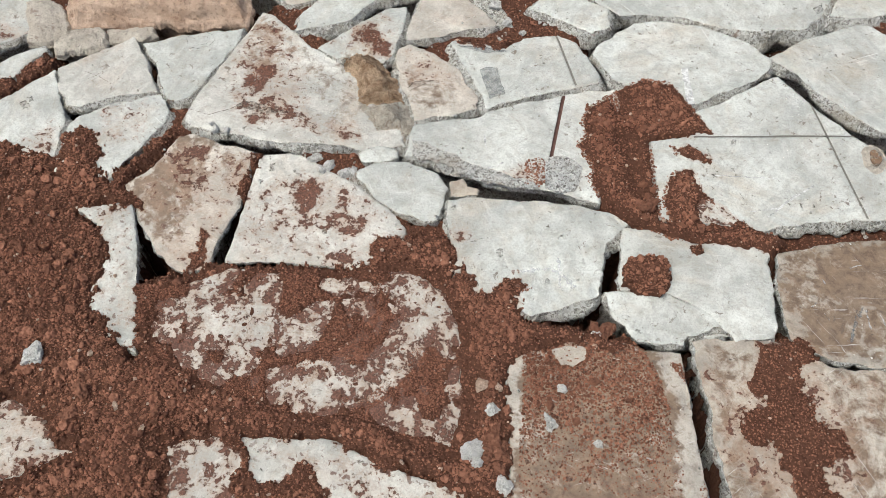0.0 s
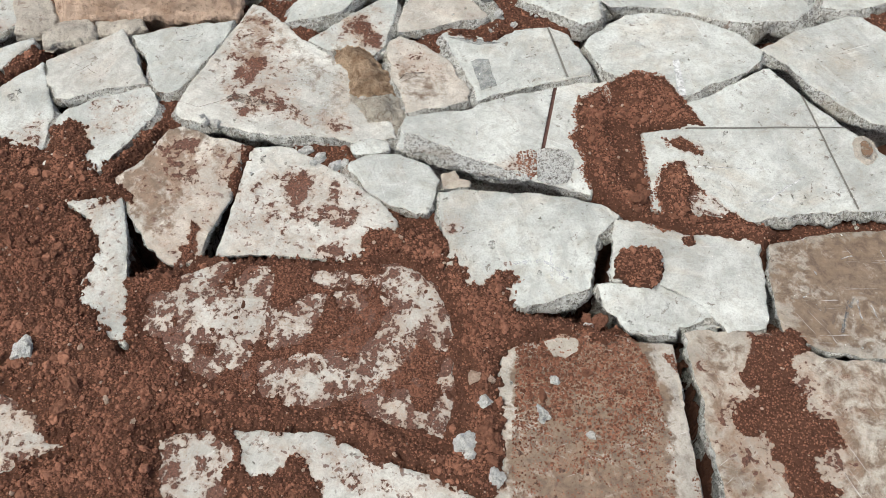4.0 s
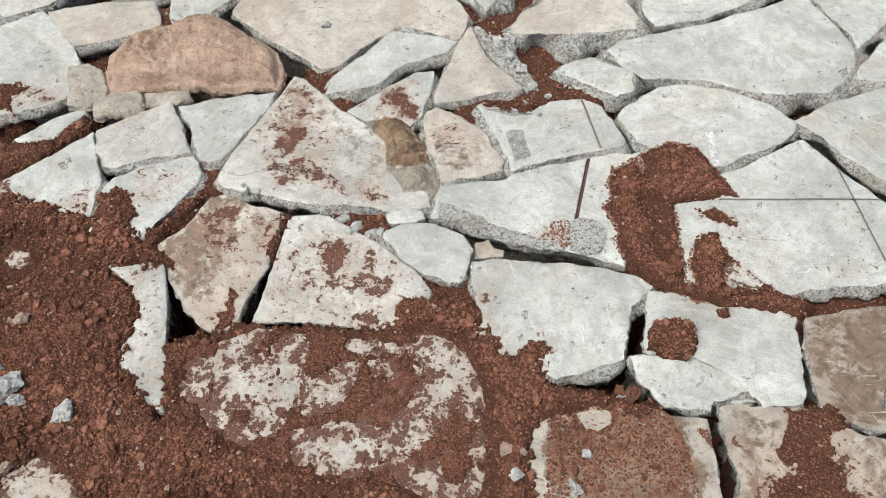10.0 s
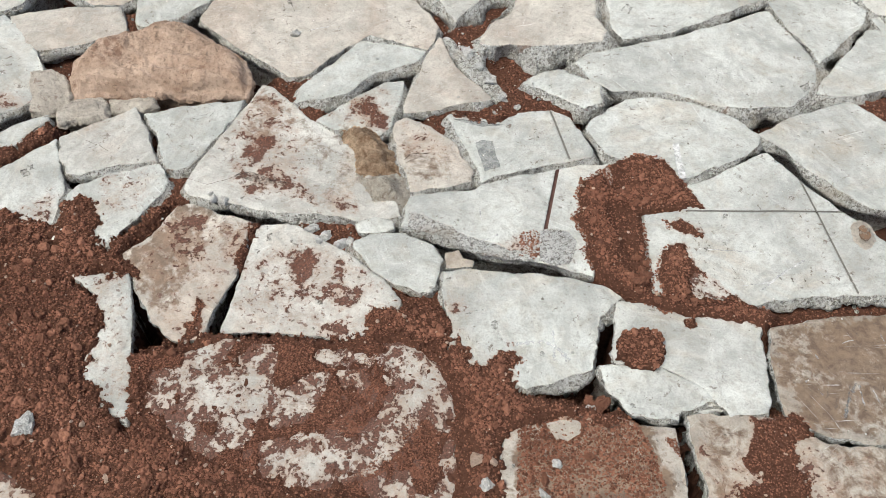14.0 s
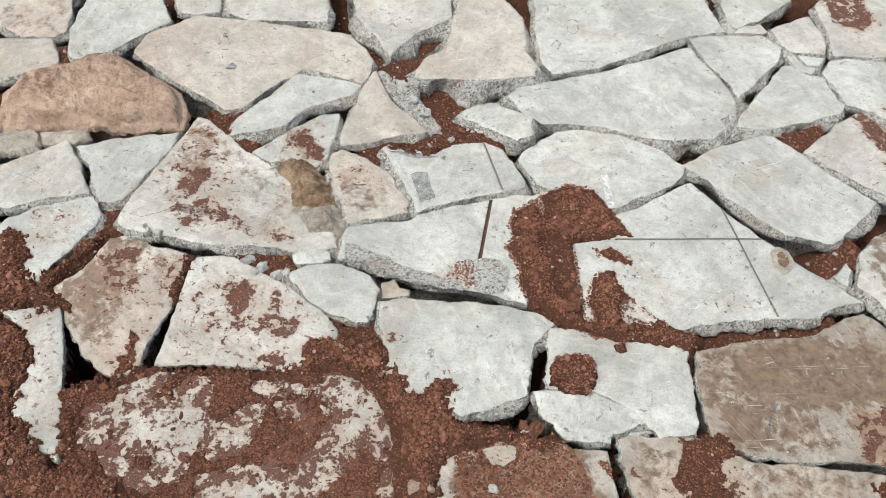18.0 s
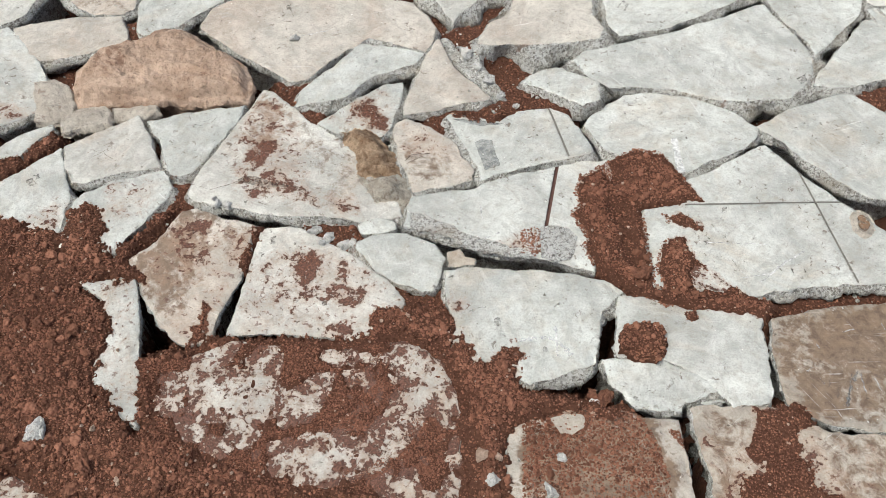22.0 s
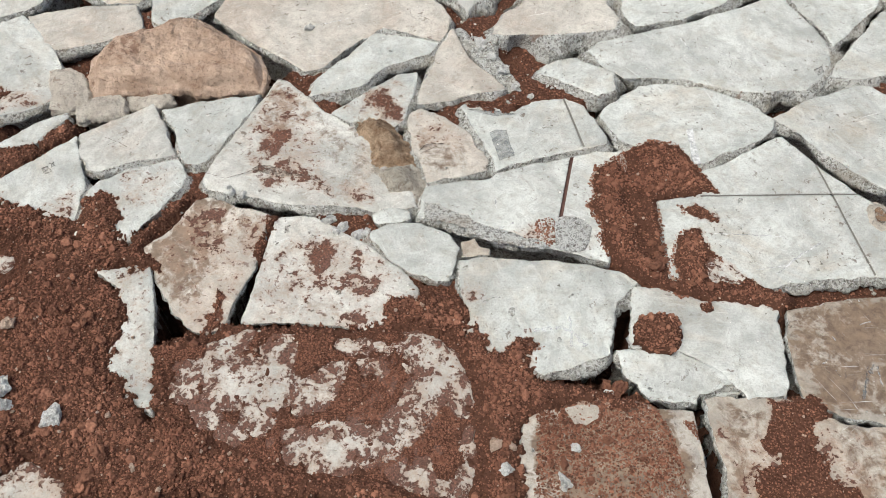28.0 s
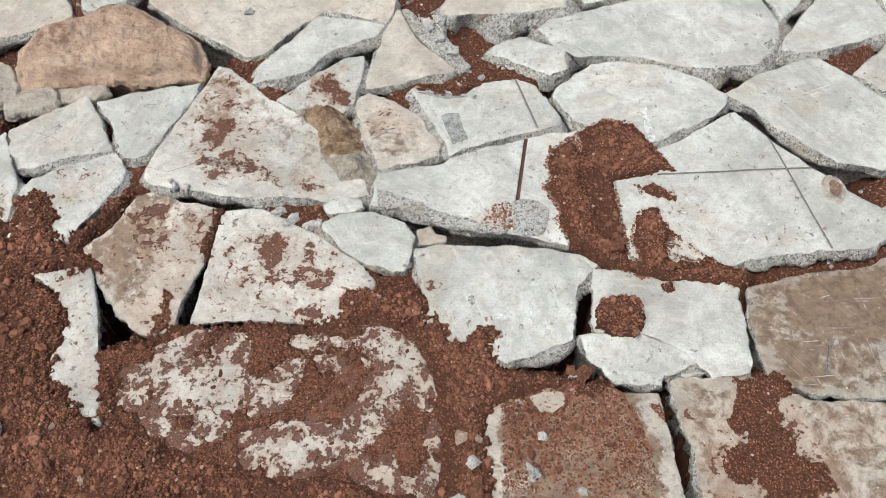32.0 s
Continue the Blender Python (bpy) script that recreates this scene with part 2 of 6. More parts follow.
def earth(name, tone=1.0):
    """Red soil: grainy, with paler and darker crumbs."""
    m, n, l, p = material(name)
    geo = n.new("ShaderNodeNewGeometry")
    v = geo.outputs["Position"]
    big = noise_tex(n, l, v, 6.0, 6, 0.6)
    mid = noise_tex(n, l, v, 70.0, 7, 0.7)
    fine = noise_tex(n, l, v, 380.0, 4, 0.7)
    cell = n.new("ShaderNodeTexVoronoi")
    cell.inputs["Scale"].default_value = 130.0
    l.new(v, cell.inputs["Vector"])
    c = tuple(x * tone for x in SOIL)
    colour = mixed(n, l, ramp(n, l, big, 0.35, 0.65), tuple(x * 0.85 for x in c), (c[0] * 1.18, c[1] * 1.25, c[2] * 1.25))
    colour = mixed(n, l, ramp(n, l, mid, 0.50, 0.72, 0, 0.6), colour, tuple(x * 0.5 for x in c))
    colour = mixed(n, l, ramp(n, l, cell.outputs["Color"], 0.25, 0.75, 0, 0.45), colour, (c[0] * 1.3, c[1] * 1.38, c[2] * 1.38))
    colour = mixed(n, l, ramp(n, l, fine, 0.60, 0.72, 0, 0.5), colour, (c[0] * 1.65, c[1] * 1.8, c[2] * 1.8))
    colour = mixed(n, l, ramp(n, l, geo.outputs["Random Per Island"], 0.2, 1, 0, 0.9), colour, tuple(x * 0.36 for x in c))
    l.new(colour, p.inputs["Base Color"])
    p.inputs["Roughness"].default_value = 0.98
    p.inputs["Specular IOR Level"].default_value = 0.12
    bumped(n, l, p, ((times(n, l, cell.outputs["Distance"], -1.0), 0.9, 0.005), (mid, 0.5, 0.005), (fine, 0.8, 0.002)))
    return m


def rock(name, a, b, scale=14.0, spots=0.4, relief=1.0, warp=0.5):
    m, n, l, p = material(name)
    v, rnd = place(n, l)
    big = noise_tex(n, l, v, scale, 8, 0.65, warp)
    grit = noise_tex(n, l, v, scale * 7, 7, 0.7)
    colour = mixed(n, l, ramp(n, l, big, 0.36, 0.64), a, b)
    patch = noise_tex(n, l, v, scale * 0.6, 7, 0.7, warp)
    colour = mixed(n, l, ramp(n, l, patch, 0.54, 0.66, 0, spots), colour, tuple(c * 0.5 for c in b))
    colour = mixed(n, l, ramp(n, l, patch, 0.36, 0.46, 0.6, 0), colour, tuple(min(0.8, c * 1.25) for c in a))
    colour = mixed(n, l, ramp(n, l, grit, 0.52, 0.68, 0, spots), colour, tuple(c * 0.35 for c in b))
    broad = noise_tex(n, l, v, scale * 0.8 + 1.3, 8, 0.70, warp)
    colour = mixed(n, l, ramp(n, l, broad, 0.58, 0.64, 0, 0.7), colour, (b[0] * 0.56, b[1] * 0.46, b[2] * 0.44))
    colour = mixed(n, l, ramp(n, l, broad, 0.38, 0.46, 0.5, 0), colour, tuple(min(0.8, c * 1.2 + 0.03) for c in a))
    l.new(colour, p.inputs["Base Color"])
    p.inputs["Roughness"].default_value = 0.92
    p.inputs["Specular IOR Level"].default_value = 0.2
    bumped(n, l, p, ((big, 0.9, 0.02 * relief), (grit, 0.9, 0.008 * relief)))
    return m


def plain(name, colour, grain=60.0, dark=0.7):
    m, n, l, p = material(name)
    v, _ = place(n, l)
    g = noise_tex(n, l, v, grain, 6, 0.7)
    l.new(mixed(n, l, ramp(n, l, g, 0.4, 0.65), colour, tuple(c * dark for c in colour)), p.inputs["Base Color"])
    p.inputs["Roughness"].default_value = 0.92
    p.inputs["Specular IOR Level"].default_value = 0.2
    bumped(n, l, p, ((g, 0.5, 0.003),))
    return m


TOPS = {
    "pale": concrete("pale_concrete", (0.555, 0.565, 0.53), (0.51, 0.45, 0.365), 0.26, 0.04),
    "cream": concrete("cream_concrete", (0.57, 0.56, 0.515), (0.51, 0.42, 0.335), 0.28, 0.10),
    "tan": concrete("tan_concrete", (0.56, 0.525, 0.465), (0.475, 0.395, 0.325), 0.45, 0.05),
    "sand": concrete("sandy_concrete", (0.45, 0.405, 0.345), (0.37, 0.30, 0.235), 0.34, 0.08),
    "brown": concrete("brown_stained_concrete", (0.44, 0.40, 0.345), (0.27, 0.21, 0.155), 0.62, 0.05, 0.75),
    "dusty": concrete("dusty_concrete", (0.47, 0.43, 0.375), (0.33, 0.25, 0.185), 0.40, 0.12, 0.5, (0.20, 0.112, 0.075)),
}
BROKEN = fracture("broken_concrete_face", (0.84, 0.83, 0.775), (0.56, 0.545, 0.485))
TOPS["broken"] = BROKEN
AGGREGATE = fracture("exposed_aggregate", (0.86, 0.85, 0.81), (0.76, 0.75, 0.70), 150.0)
ROCKS = {
    "sandstone": rock("sandstone", (0.57, 0.43, 0.33), (0.41, 0.285, 0.205), 17.0, 0.7, 0.9, 0.15),
    "crust": rock("rusty_crust", (0.64, 0.48, 0.33), (0.34, 0.21, 0.125), 46.0, 0.7, 1.6),
    "speckle": rock("speckled_stone", (0.66, 0.60, 0.52), (0.54, 0.48, 0.40), 30.0, 0.5),
    "white": rock("white_rubble", (0.82, 0.81, 0.77), (0.66, 0.65, 0.61), 75.0, 0.85, 0.6),
    "tanstone": rock("tan_pebble", (0.62, 0.48, 0.38), (0.50, 0.36, 0.27), 40.0, 0.2),
    "gravel": rock("gravelly_mortar", (0.74, 0.68, 0.58), (0.50, 0.43, 0.34), 75.0, 0.7, 1.2),
    "clod": earth("soil_clod", 0.8),
}
# sheet darkened to paint the shade between crumbs, crumbs lightened to balance it
EARTH = earth("red_soil_shaded", 0.55)
CRUMB = earth("soil_crumb", 1.24)
# red stain, with recess shade put into the colour of the lit walls
GROOVE = plain("stained_shaded_saw_cut", (0.13, 0.072, 0.06))
GROOVE_GREY = plain("grey_saw_cut", (0.22, 0.21, 0.19))


def worn(name, colour, grain=90.0, low=0.44, high=0.60, most=0.85):
    """Paint or dirt worn through to the concrete in specks."""
    m, n, l, p = material(name)
    v, _ = place(n, l)
    g = noise_tex(n, l, v, grain, 7, 0.72, 0.5)
    p.inputs["Base Color"].default_value = (*colour, 1)
    p.inputs["Roughness"].default_value = 0.95
    p.inputs["Specular IOR Level"].default_value = 0.15
    l.new(ramp(n, l, g, low, high, 0, most), p.inputs["Alpha"])
    return m


WHITE_MARK = worn("white_paint", (0.80, 0.80, 0.785), 60.0, 0.25, 0.60, 0.85)
SCUFF = worn("white_scuff", (0.80, 0.80, 0.785), 90.0, 0.36, 0.66, 0.7)
GREY_MARK = worn("grey_smear", (0.25, 0.26, 0.26), 70.0, 0.25, 0.68, 0.7)
DARK_MARK = worn("dark_stain", (0.16, 0.13, 0.105), 120.0, 0.40, 0.62, 0.7)
CRUST_STAIN = worn("rusty_stain", (0.22, 0.14, 0.09), 80.0, 0.36, 0.52, 0.9)
CRACK = plain("hairline_crack", (0.12, 0.085, 0.065))


# -- red soil: one sheet, heaped over the slabs where it was spilled, low in the joints
X0, X1, Y0, Y1, CELL = -1.66, 1.56, 0.27, 2.27, 0.0036
gx, gy = np.arange(X0, X1 + CELL / 2, CELL), np.arange(Y0, Y1 + CELL / 2, CELL)
GX, GY = np.meshgrid(gx, gy)
LATTICE = np.random.default_rng(5).random((256, 256))


def grain(scale, shift, turn=0.0, squash=1.0):
    c, s = math.cos(turn), math.sin(turn)
    u, v = (GX * c + GY * s) * scale * squash + shift, (GY * c - GX * s) * scale + shift * 1.7
    i, j = np.floor(u).astype(int), np.floor(v).astype(int)
    fu, fv = u - i, v - j
    fu, fv = fu * fu * (3 - 2 * fu), fv * fv * (3 - 2 * fv)
    a, b = LATTICE[j % 256, i % 256], LATTICE[j % 256, (i + 1) % 256]
    c, d = LATTICE[(j + 1) % 256, i % 256], LATTICE[(j + 1) % 256, (i + 1) % 256]
    return (a * (1 - fu) + b * fu) * (1 - fv) + (c * (1 - fu) + d * fu) * fv - 0.5


def reach(pts, margin=0.12):
    """The part of the sheet round an outline, and the distance inside it (negative outside)."""
    p = np.array(pts)
    lo, hi = p.min(0) - margin, p.max(0) + margin
    c0, c1 = np.searchsorted(gx, [lo[0], hi[0]])
    r0, r1 = np.searchsorted(gy, [lo[1], hi[1]])
    part_of = (slice(r0, r1), slice(c0, c1))
    x, y = GX[part_of], GY[part_of]
    best, inside = np.full(x.shape, 1e9), np.zeros(x.shape, bool)
    for (ax, ay), (bx, by) in zip(p, np.roll(p, -1, 0)):
        dx, dy = bx - ax, by - ay
        t = np.clip(((x - ax) * dx + (y - ay) * dy) / (dx * dx + dy * dy + 1e-12), 0, 1)
        best = np.minimum(best, np.hypot(x - ax - t * dx, y - ay - t * dy))
        with np.errstate(divide="ignore", invalid="ignore"):
            inside ^= ((ay > y) != (by > y)) & (x < (bx - ax) * (y - ay) / (by - ay) + ax)
    return part_of, np.where(inside, best, -best)


ROUGH = 0.004 * grain(30, 3) + 0.0045 * grain(75, 11) + 0.0035 * grain(130, 29)
WANDER = 0.014 * grain(16, 7) + 0.016 * grain(38, 19) + 0.018 * grain(85, 41) + 0.016 * grain(170, 2) + 0.012 * grain(260, 23)
FLOOR = -0.135 + 0.02 * grain(9, 1)
HEAP = np.full(GX.shape, -9.0)
DUST = np.zeros(GX.shape)
SWEPT = grain(34, 15, radians(48), 0.22) + 0.6 * grain(80, 33, radians(52), 0.2)
STAIN = np.zeros(GX.shape)


def cover(pts, h, ragged=1.0):
    """Soil spilled over the slabs, h deep well inside its outline."""
    at, d = reach(pts)
    e = d + ragged * WANDER[at] - 0.004
    top = min(h, 0.003) + (h - min(h, 0.003)) * (1 - np.exp(-np.maximum(e, 0) / 0.07))
    top = np.where(e > 0, top, min(h, 0.001) + 1.6 * e)
    HEAP[at] = np.maximum(HEAP[at], top)
    DUST[at] = np.maximum(DUST[at], np.clip(0.56 + e / 0.022, 0, 0.95))


def dusting(pts, strength):
    """A thin film of red dust rubbed into the slab's face."""
    at, d = reach(pts, 0.05)
    DUST[at] = np.maximum(DUST[at], 0.87 * strength * np.clip(0.75 + d / 0.04, 0, 1))


def stain(pts, strength):
    """A brown water stain."""
    at, d = reach(pts, 0.06)
    STAIN[at] = np.maximum(STAIN[at], strength * np.clip(0.6 + (d + 1.2 * WANDER[at]) / 0.025, 0, 1))


def fill(pts, h):
    at, d = reach(pts, 0.05)
    HEAP[at] = np.maximum(HEAP[at], np.where(d > -0.015, h, h + 1.2 * (d + 0.015)))


def clod(pts, h):
    """A flat lump of soil with steep sides."""
    at, d = reach(pts)
    e = d + 0.35 * WANDER[at]
    HEAP[at] = np.maximum(HEAP[at], np.where(e > 0, h * np.sqrt(np.clip(e / 0.012, 0, 1)), np.where(e > -0.003, 2.0 * e, -9.0)))


def limit(pts, h):
    """Soil kept thin over one slab."""
    at, d = reach(pts, 0.05)
    HEAP[at] = np.minimum(HEAP[at], h + 0.35 * np.maximum(0, -d))


def hole(pts, h):
    at, d = reach(pts, 0.06)
    FLOOR[at] = np.where(d > -0.02, np.minimum(FLOOR[at], h), FLOOR[at])
    HEAP[at] = np.where(d > -0.004, -9.0, HEAP[at])


def bare(pts, h, ragged=1.25):
    """Where the slab shows through the soil in ragged patches."""
    at, d = reach(pts)
    e = d + ragged * WANDER[at] - 0.010 * SWEPT[at]
    HEAP[at] = np.minimum(HEAP[at], np.where(e > -0.010, h, h + 0.002 + 0.45 * (-e - 0.010)))
    rest, core = (0.64, 0.22) if h > -0.0035 else (0.58, 0.30)
    DUST[at] = np.where(d > -0.02, np.minimum(DUST[at], rest - core * np.clip(d / 0.03, 0, 1) + 0.12 * SWEPT[at]), DUST[at])


cover([(-1.833, 1.267), (-1.382, 1.289), (-1.319, 1.249), (-1.279, 1.261), (-1.292, 1.297), (-1.180, 1.277), (-1.091, 1.289), (-1.036, 1.375), (-1.015, 1.331), (-1.075, 1.265), (-1.147, 1.189), (-1.220, 1.125), (-1.643, 0.949)], 0.012)
cover([(-1.871, 1.079), (-1.217, 1.117), (-1.157, 1.170), (-1.116, 1.118), (-1.013, 1.098), (-0.937, 1.069), (-0.910, 1.023), (-0.926, 1.133), (-0.865, 1.150), (-0.814, 1.094), (-0.821, 1.061), (-0.792, 1.019), (-0.768, 1.062), (-0.693, 1.168), (-0.677, 1.158), (-0.729, 1.057), (-0.759, 1.007), (-0.712, 0.972), (-0.693, 0.941), (-0.729, 0.961), (-0.838, 0.938), (-0.800, 0.909), (-0.754, 0.866), (-0.741, 0.805), (-0.745, 0.748), (-0.743, 0.712), (-0.693, 0.674), (-0.636, 0.612), (-0.628, 0.632), (-0.651, 0.722), (-0.659, 0.776), (-0.605, 0.795), (-0.525, 0.673), (-0.401, 0.525), (-0.355, 0.320), (-1.305, 0.202)], 0.028)
cover([(-0.664, 0.769), (-0.619, 0.791), (-0.554, 0.804), (-0.542, 0.828), (-0.491, 0.830), (-0.299, 0.837), (-0.211, 0.854), (-0.216, 0.916), (-0.159, 0.921), (-0.147, 0.938), (-0.100, 0.931), (-0.061, 0.935), (-0.040, 0.885), (-0.029, 0.838), (-0.009, 0.828), (0.019, 0.796), (0.077, 0.847), (0.089, 0.829), (0.094, 0.761), (0.115, 0.740), (0.191, 0.733), (0.254, 0.709), (0.296, 0.699), (0.253, 0.693), (0.147, 0.679), (0.088, 0.665), (0.073, 0.630), (0.076, 0.500), (0.080, 0.429), (0.065, 0.360), (0.016, 0.391), (-0.053, 0.417), (-0.174, 0.452), (-0.257, 0.483), (-0.337, 0.477), (-0.417, 0.471), (-0.529, 0.452), (-0.579, 0.473)], 0.016)
cover([(-0.421, 0.467), (-0.390, 0.462), (-0.353, 0.391), (-0.306, 0.405), (-0.300, 0.441), (-0.272, 0.444), (-0.229, 0.396), (-0.212, 0.349), (-0.231, 0.265), (-0.407, 0.258), (-0.398, 0.380)], 0.012)
cover([(-0.993, 0.377), (-0.776, 0.384), (-0.689, 0.427), (-0.522, 0.444), (-0.498, 0.376), (-0.461, 0.256), (-0.938, 0.236)], 0.02)
clod([(0.291, 0.871), (0.306, 0.890), (0.341, 0.903), (0.367, 0.896), (0.384, 0.867), (0.379, 0.835), (0.360, 0.808), (0.325, 0.814), (0.291, 0.832)], 0.024)
clod([(0.430, 0.927), (0.448, 0.935), (0.454, 0.917), (0.438, 0.906)], 0.01)
dusting([(0.414, 0.433), (0.490, 0.426), (0.553, 0.428), (0.537, 0.297), (0.454, 0.294)], 0.45)
cover([(0.897, 0.636), (0.971, 0.644), (1.103, 0.630), (1.077, 0.565), (0.934, 0.564), (0.905, 0.608)], 0.008)
dusting([(0.106, 0.661), (0.147, 0.683), (0.254, 0.714), (0.308, 0.695), (0.334, 0.641), (0.351, 0.575), (0.307, 0.551), (0.226, 0.570), (0.119, 0.501), (0.098, 0.410), (0.108, 0.565)], 0.46)
dusting([(0.119, 0.501), (0.226, 0.570), (0.351, 0.575), (0.374, 0.501), (0.375, 0.390), (0.371, 0.290), (0.089, 0.279), (0.095, 0.410)], 0.30)
cover([(-1.635, 1.518), (-1.498, 1.539), (-1.414, 1.568), (-1.392, 1.539), (-1.414, 1.502), (-1.419, 1.472), (-1.603, 1.456)], 0.005, 0.6)
cover([(-1.588, 1.425), (-1.414, 1.426), (-1.335, 1.458), (-1.233, 1.478), (-1.206, 1.457), (-1.240, 1.425), (-1.229, 1.382), (-1.327, 1.369), (-1.421, 1.372), (-1.549, 1.349)], 0.006, 0.7)
dusting([(-1.246, 1.433), (-1.230, 1.471), (-1.124, 1.456), (-1.088, 1.428), (-1.132, 1.414), (-1.256, 1.383)], 0.6)
dusting([(1.149, 1.681), (1.196, 1.706), (1.223, 1.644), (1.270, 1.552), (1.273, 1.508), (1.217, 1.529), (1.180, 1.606)], 0.82)
dusting([(1.189, 1.528), (1.237, 1.522), (1.229, 1.467), (1.200, 1.477)], 0.74)
dusting([(1.311, 1.870), (1.354, 1.801), (1.355, 1.746), (1.312, 1.771)], 0.8)
dusting([(1.257, 1.732), (1.312, 1.748), (1.301, 1.681), (1.249, 1.676)], 0.8)
dusting([(1.206, 2.258), (1.320, 2.270), (1.350, 2.105), (1.279, 2.055), (1.218, 2.092)], 0.82)
dusting([(1.186, 1.392), (1.247, 1.452), (1.424, 1.441), (1.364, 1.291), (1.189, 1.316), (1.139, 1.335)], 0.72)
dusting([(-0.396, 1.043), (-0.349, 1.048), (-0.324, 0.999), (-0.346, 0.981), (-0.360, 0.948), (-0.391, 0.989)], 0.84)
dusting([(-0.368, 0.968), (-0.332, 0.963), (-0.322, 0.928), (-0.355, 0.913), (-0.375, 0.933)], 0.74)
dusting([(-0.305, 1.029), (-0.277, 1.033), (-0.271, 0.969), (-0.285, 0.955)], 0.78)
dusting([(-0.315, 0.970), (-0.267, 0.958), (-0.216, 0.971), (-0.219, 0.939), (-0.261, 0.903), (-0.311, 0.935)], 0.74)
dusting([(-0.304, 0.872), (-0.259, 0.883), (-0.253, 0.847), (-0.300, 0.840)], 0.74)
dusting([(-0.547, 1.363), (-0.499, 1.380), (-0.480, 1.346), (-0.514, 1.297), (-0.561, 1.294)], 0.78)
dusting([(-0.527, 1.265), (-0.460, 1.284), (-0.429, 1.231), (-0.492, 1.213), (-0.559, 1.236)], 0.68)
dusting([(-0.337, 1.201), (-0.294, 1.207), (-0.280, 1.165), (-0.325, 1.169)], 0.68)
dusting([(-0.555, 1.512), (-0.497, 1.496), (-0.476, 1.415), (-0.526, 1.392)], 0.57)
dusting([(-0.333, 1.510), (-0.278, 1.522), (-0.230, 1.459), (-0.229, 1.406), (-0.273, 1.417), (-0.335, 1.474)], 0.78)
cover([(-0.072, 1.471), (0.054, 1.481), (0.043, 1.449), (-0.029, 1.451)], 0.004)
dusting([(0.036, 1.084), (0.086, 1.111), (0.104, 1.104), (0.098, 1.073), (0.049, 1.070)], 0.74)
dusting([(-0.690, 1.112), (-0.651, 1.103), (-0.629, 1.002), (-0.675, 1.044)], 0.74)
cover([(-0.585, 0.800), (-0.575, 0.851), (-0.565, 0.905), (-0.552, 0.899), (-0.549, 0.825)], 0.006)
cover([(-0.513, 1.006), (-0.498, 1.108), (-0.483, 1.109), (-0.494, 0.992)], 0.006)
dusting([(-0.051, 0.950), (-0.028, 0.942), (-0.021, 0.926), (-0.044, 0.918)], 0.8)
dusting([(-1.006, 1.115), (-0.965, 1.157), (-0.941, 1.144), (-0.929, 1.086), (-0.957, 1.075)], 0.57)
fill([(-0.968, 1.782), (-0.939, 1.785), (-0.912, 1.730), (-0.953, 1.720)], -0.014)
fill([(-0.524, 1.567), (-0.435, 1.587), (-0.465, 1.493), (-0.483, 1.492)], -0.014)
fill([(-0.445, 1.475), (-0.410, 1.468), (-0.398, 1.434), (-0.427, 1.443)], -0.014)
fill([(-0.074, 1.799), (-0.021, 1.811), (-0.018, 1.731), (-0.063, 1.727)], -0.014)
fill([(0.052, 1.596), (0.138, 1.568), (0.195, 1.526), (0.053, 1.514)], -0.014)
fill([(-0.714, 1.220), (-0.670, 1.223), (-0.667, 1.157), (-0.691, 1.156)], -0.014)
fill([(-0.129, 1.500), (0.025, 1.512), (-0.057, 1.447), (-0.111, 1.443)], -0.014)
fill([(-0.274, 1.058), (-0.203, 1.010), (-0.147, 0.928), (-0.160, 0.941), (-0.225, 0.994)], -0.014)
fill([(0.931, 1.584), (1.049, 1.635), (0.979, 1.536)], -0.014)
fill([(0.956, 1.173), (1.025, 1.253), (1.038, 1.228), (0.950, 1.125)], -0.014)
fill([(-0.159, 0.928), (-0.079, 0.953), (-0.041, 0.920), (-0.096, 0.864)], -0.014)
limit([(-0.642, 0.745), (-0.489, 0.818), (-0.296, 0.809), (-0.142, 0.838), (-0.061, 0.793), (-0.030, 0.720), (-0.021, 0.626), (-0.015, 0.560), (-0.030, 0.485), (-0.128, 0.506), (-0.221, 0.528), (-0.344, 0.529), (-0.431, 0.554), (-0.593, 0.626)], 0.004)
limit([(-0.294, 0.790), (-0.164, 0.838), (-0.072, 0.799), (-0.025, 0.720), (-0.019, 0.571), (-0.121, 0.556), (-0.211, 0.530), (-0.357, 0.546), (-0.370, 0.595), (-0.294, 0.615), (-0.236, 0.664), (-0.198, 0.713)], 0.0)
limit([(-0.603, 0.697), (-0.576, 0.747), (-0.526, 0.664), (-0.418, 0.599), (-0.436, 0.582), (-0.548, 0.617)], 0.001)
bare([(0.152, 0.679), (0.210, 0.686), (0.210, 0.664), (0.183, 0.648)], -0.004)
bare([(-1.074, 0.789), (-1.051, 0.796), (-1.027, 0.733), (-1.083, 0.724)], -0.004)
bare([(-1.218, 1.024), (-1.195, 1.035), (-1.175, 1.004), (-1.216, 0.989)], -0.004)
bare([(-1.062, 0.930), (-1.026, 0.956), (-1.005, 0.936), (-1.031, 0.903)], -0.004)
bare([(-1.214, 1.126), (-1.149, 1.158), (-1.154, 1.135)], -0.004)
bare([(-0.887, 0.476), (-0.831, 0.511), (-0.771, 0.484), (-0.734, 0.438), (-0.705, 0.432), (-0.754, 0.410), (-0.779, 0.394), (-0.853, 0.376)], -0.004)
bare([(-0.512, 0.445), (-0.456, 0.466), (-0.422, 0.459), (-0.408, 0.401), (-0.417, 0.361), (-0.430, 0.257), (-0.461, 0.256), (-0.492, 0.376)], -0.004)
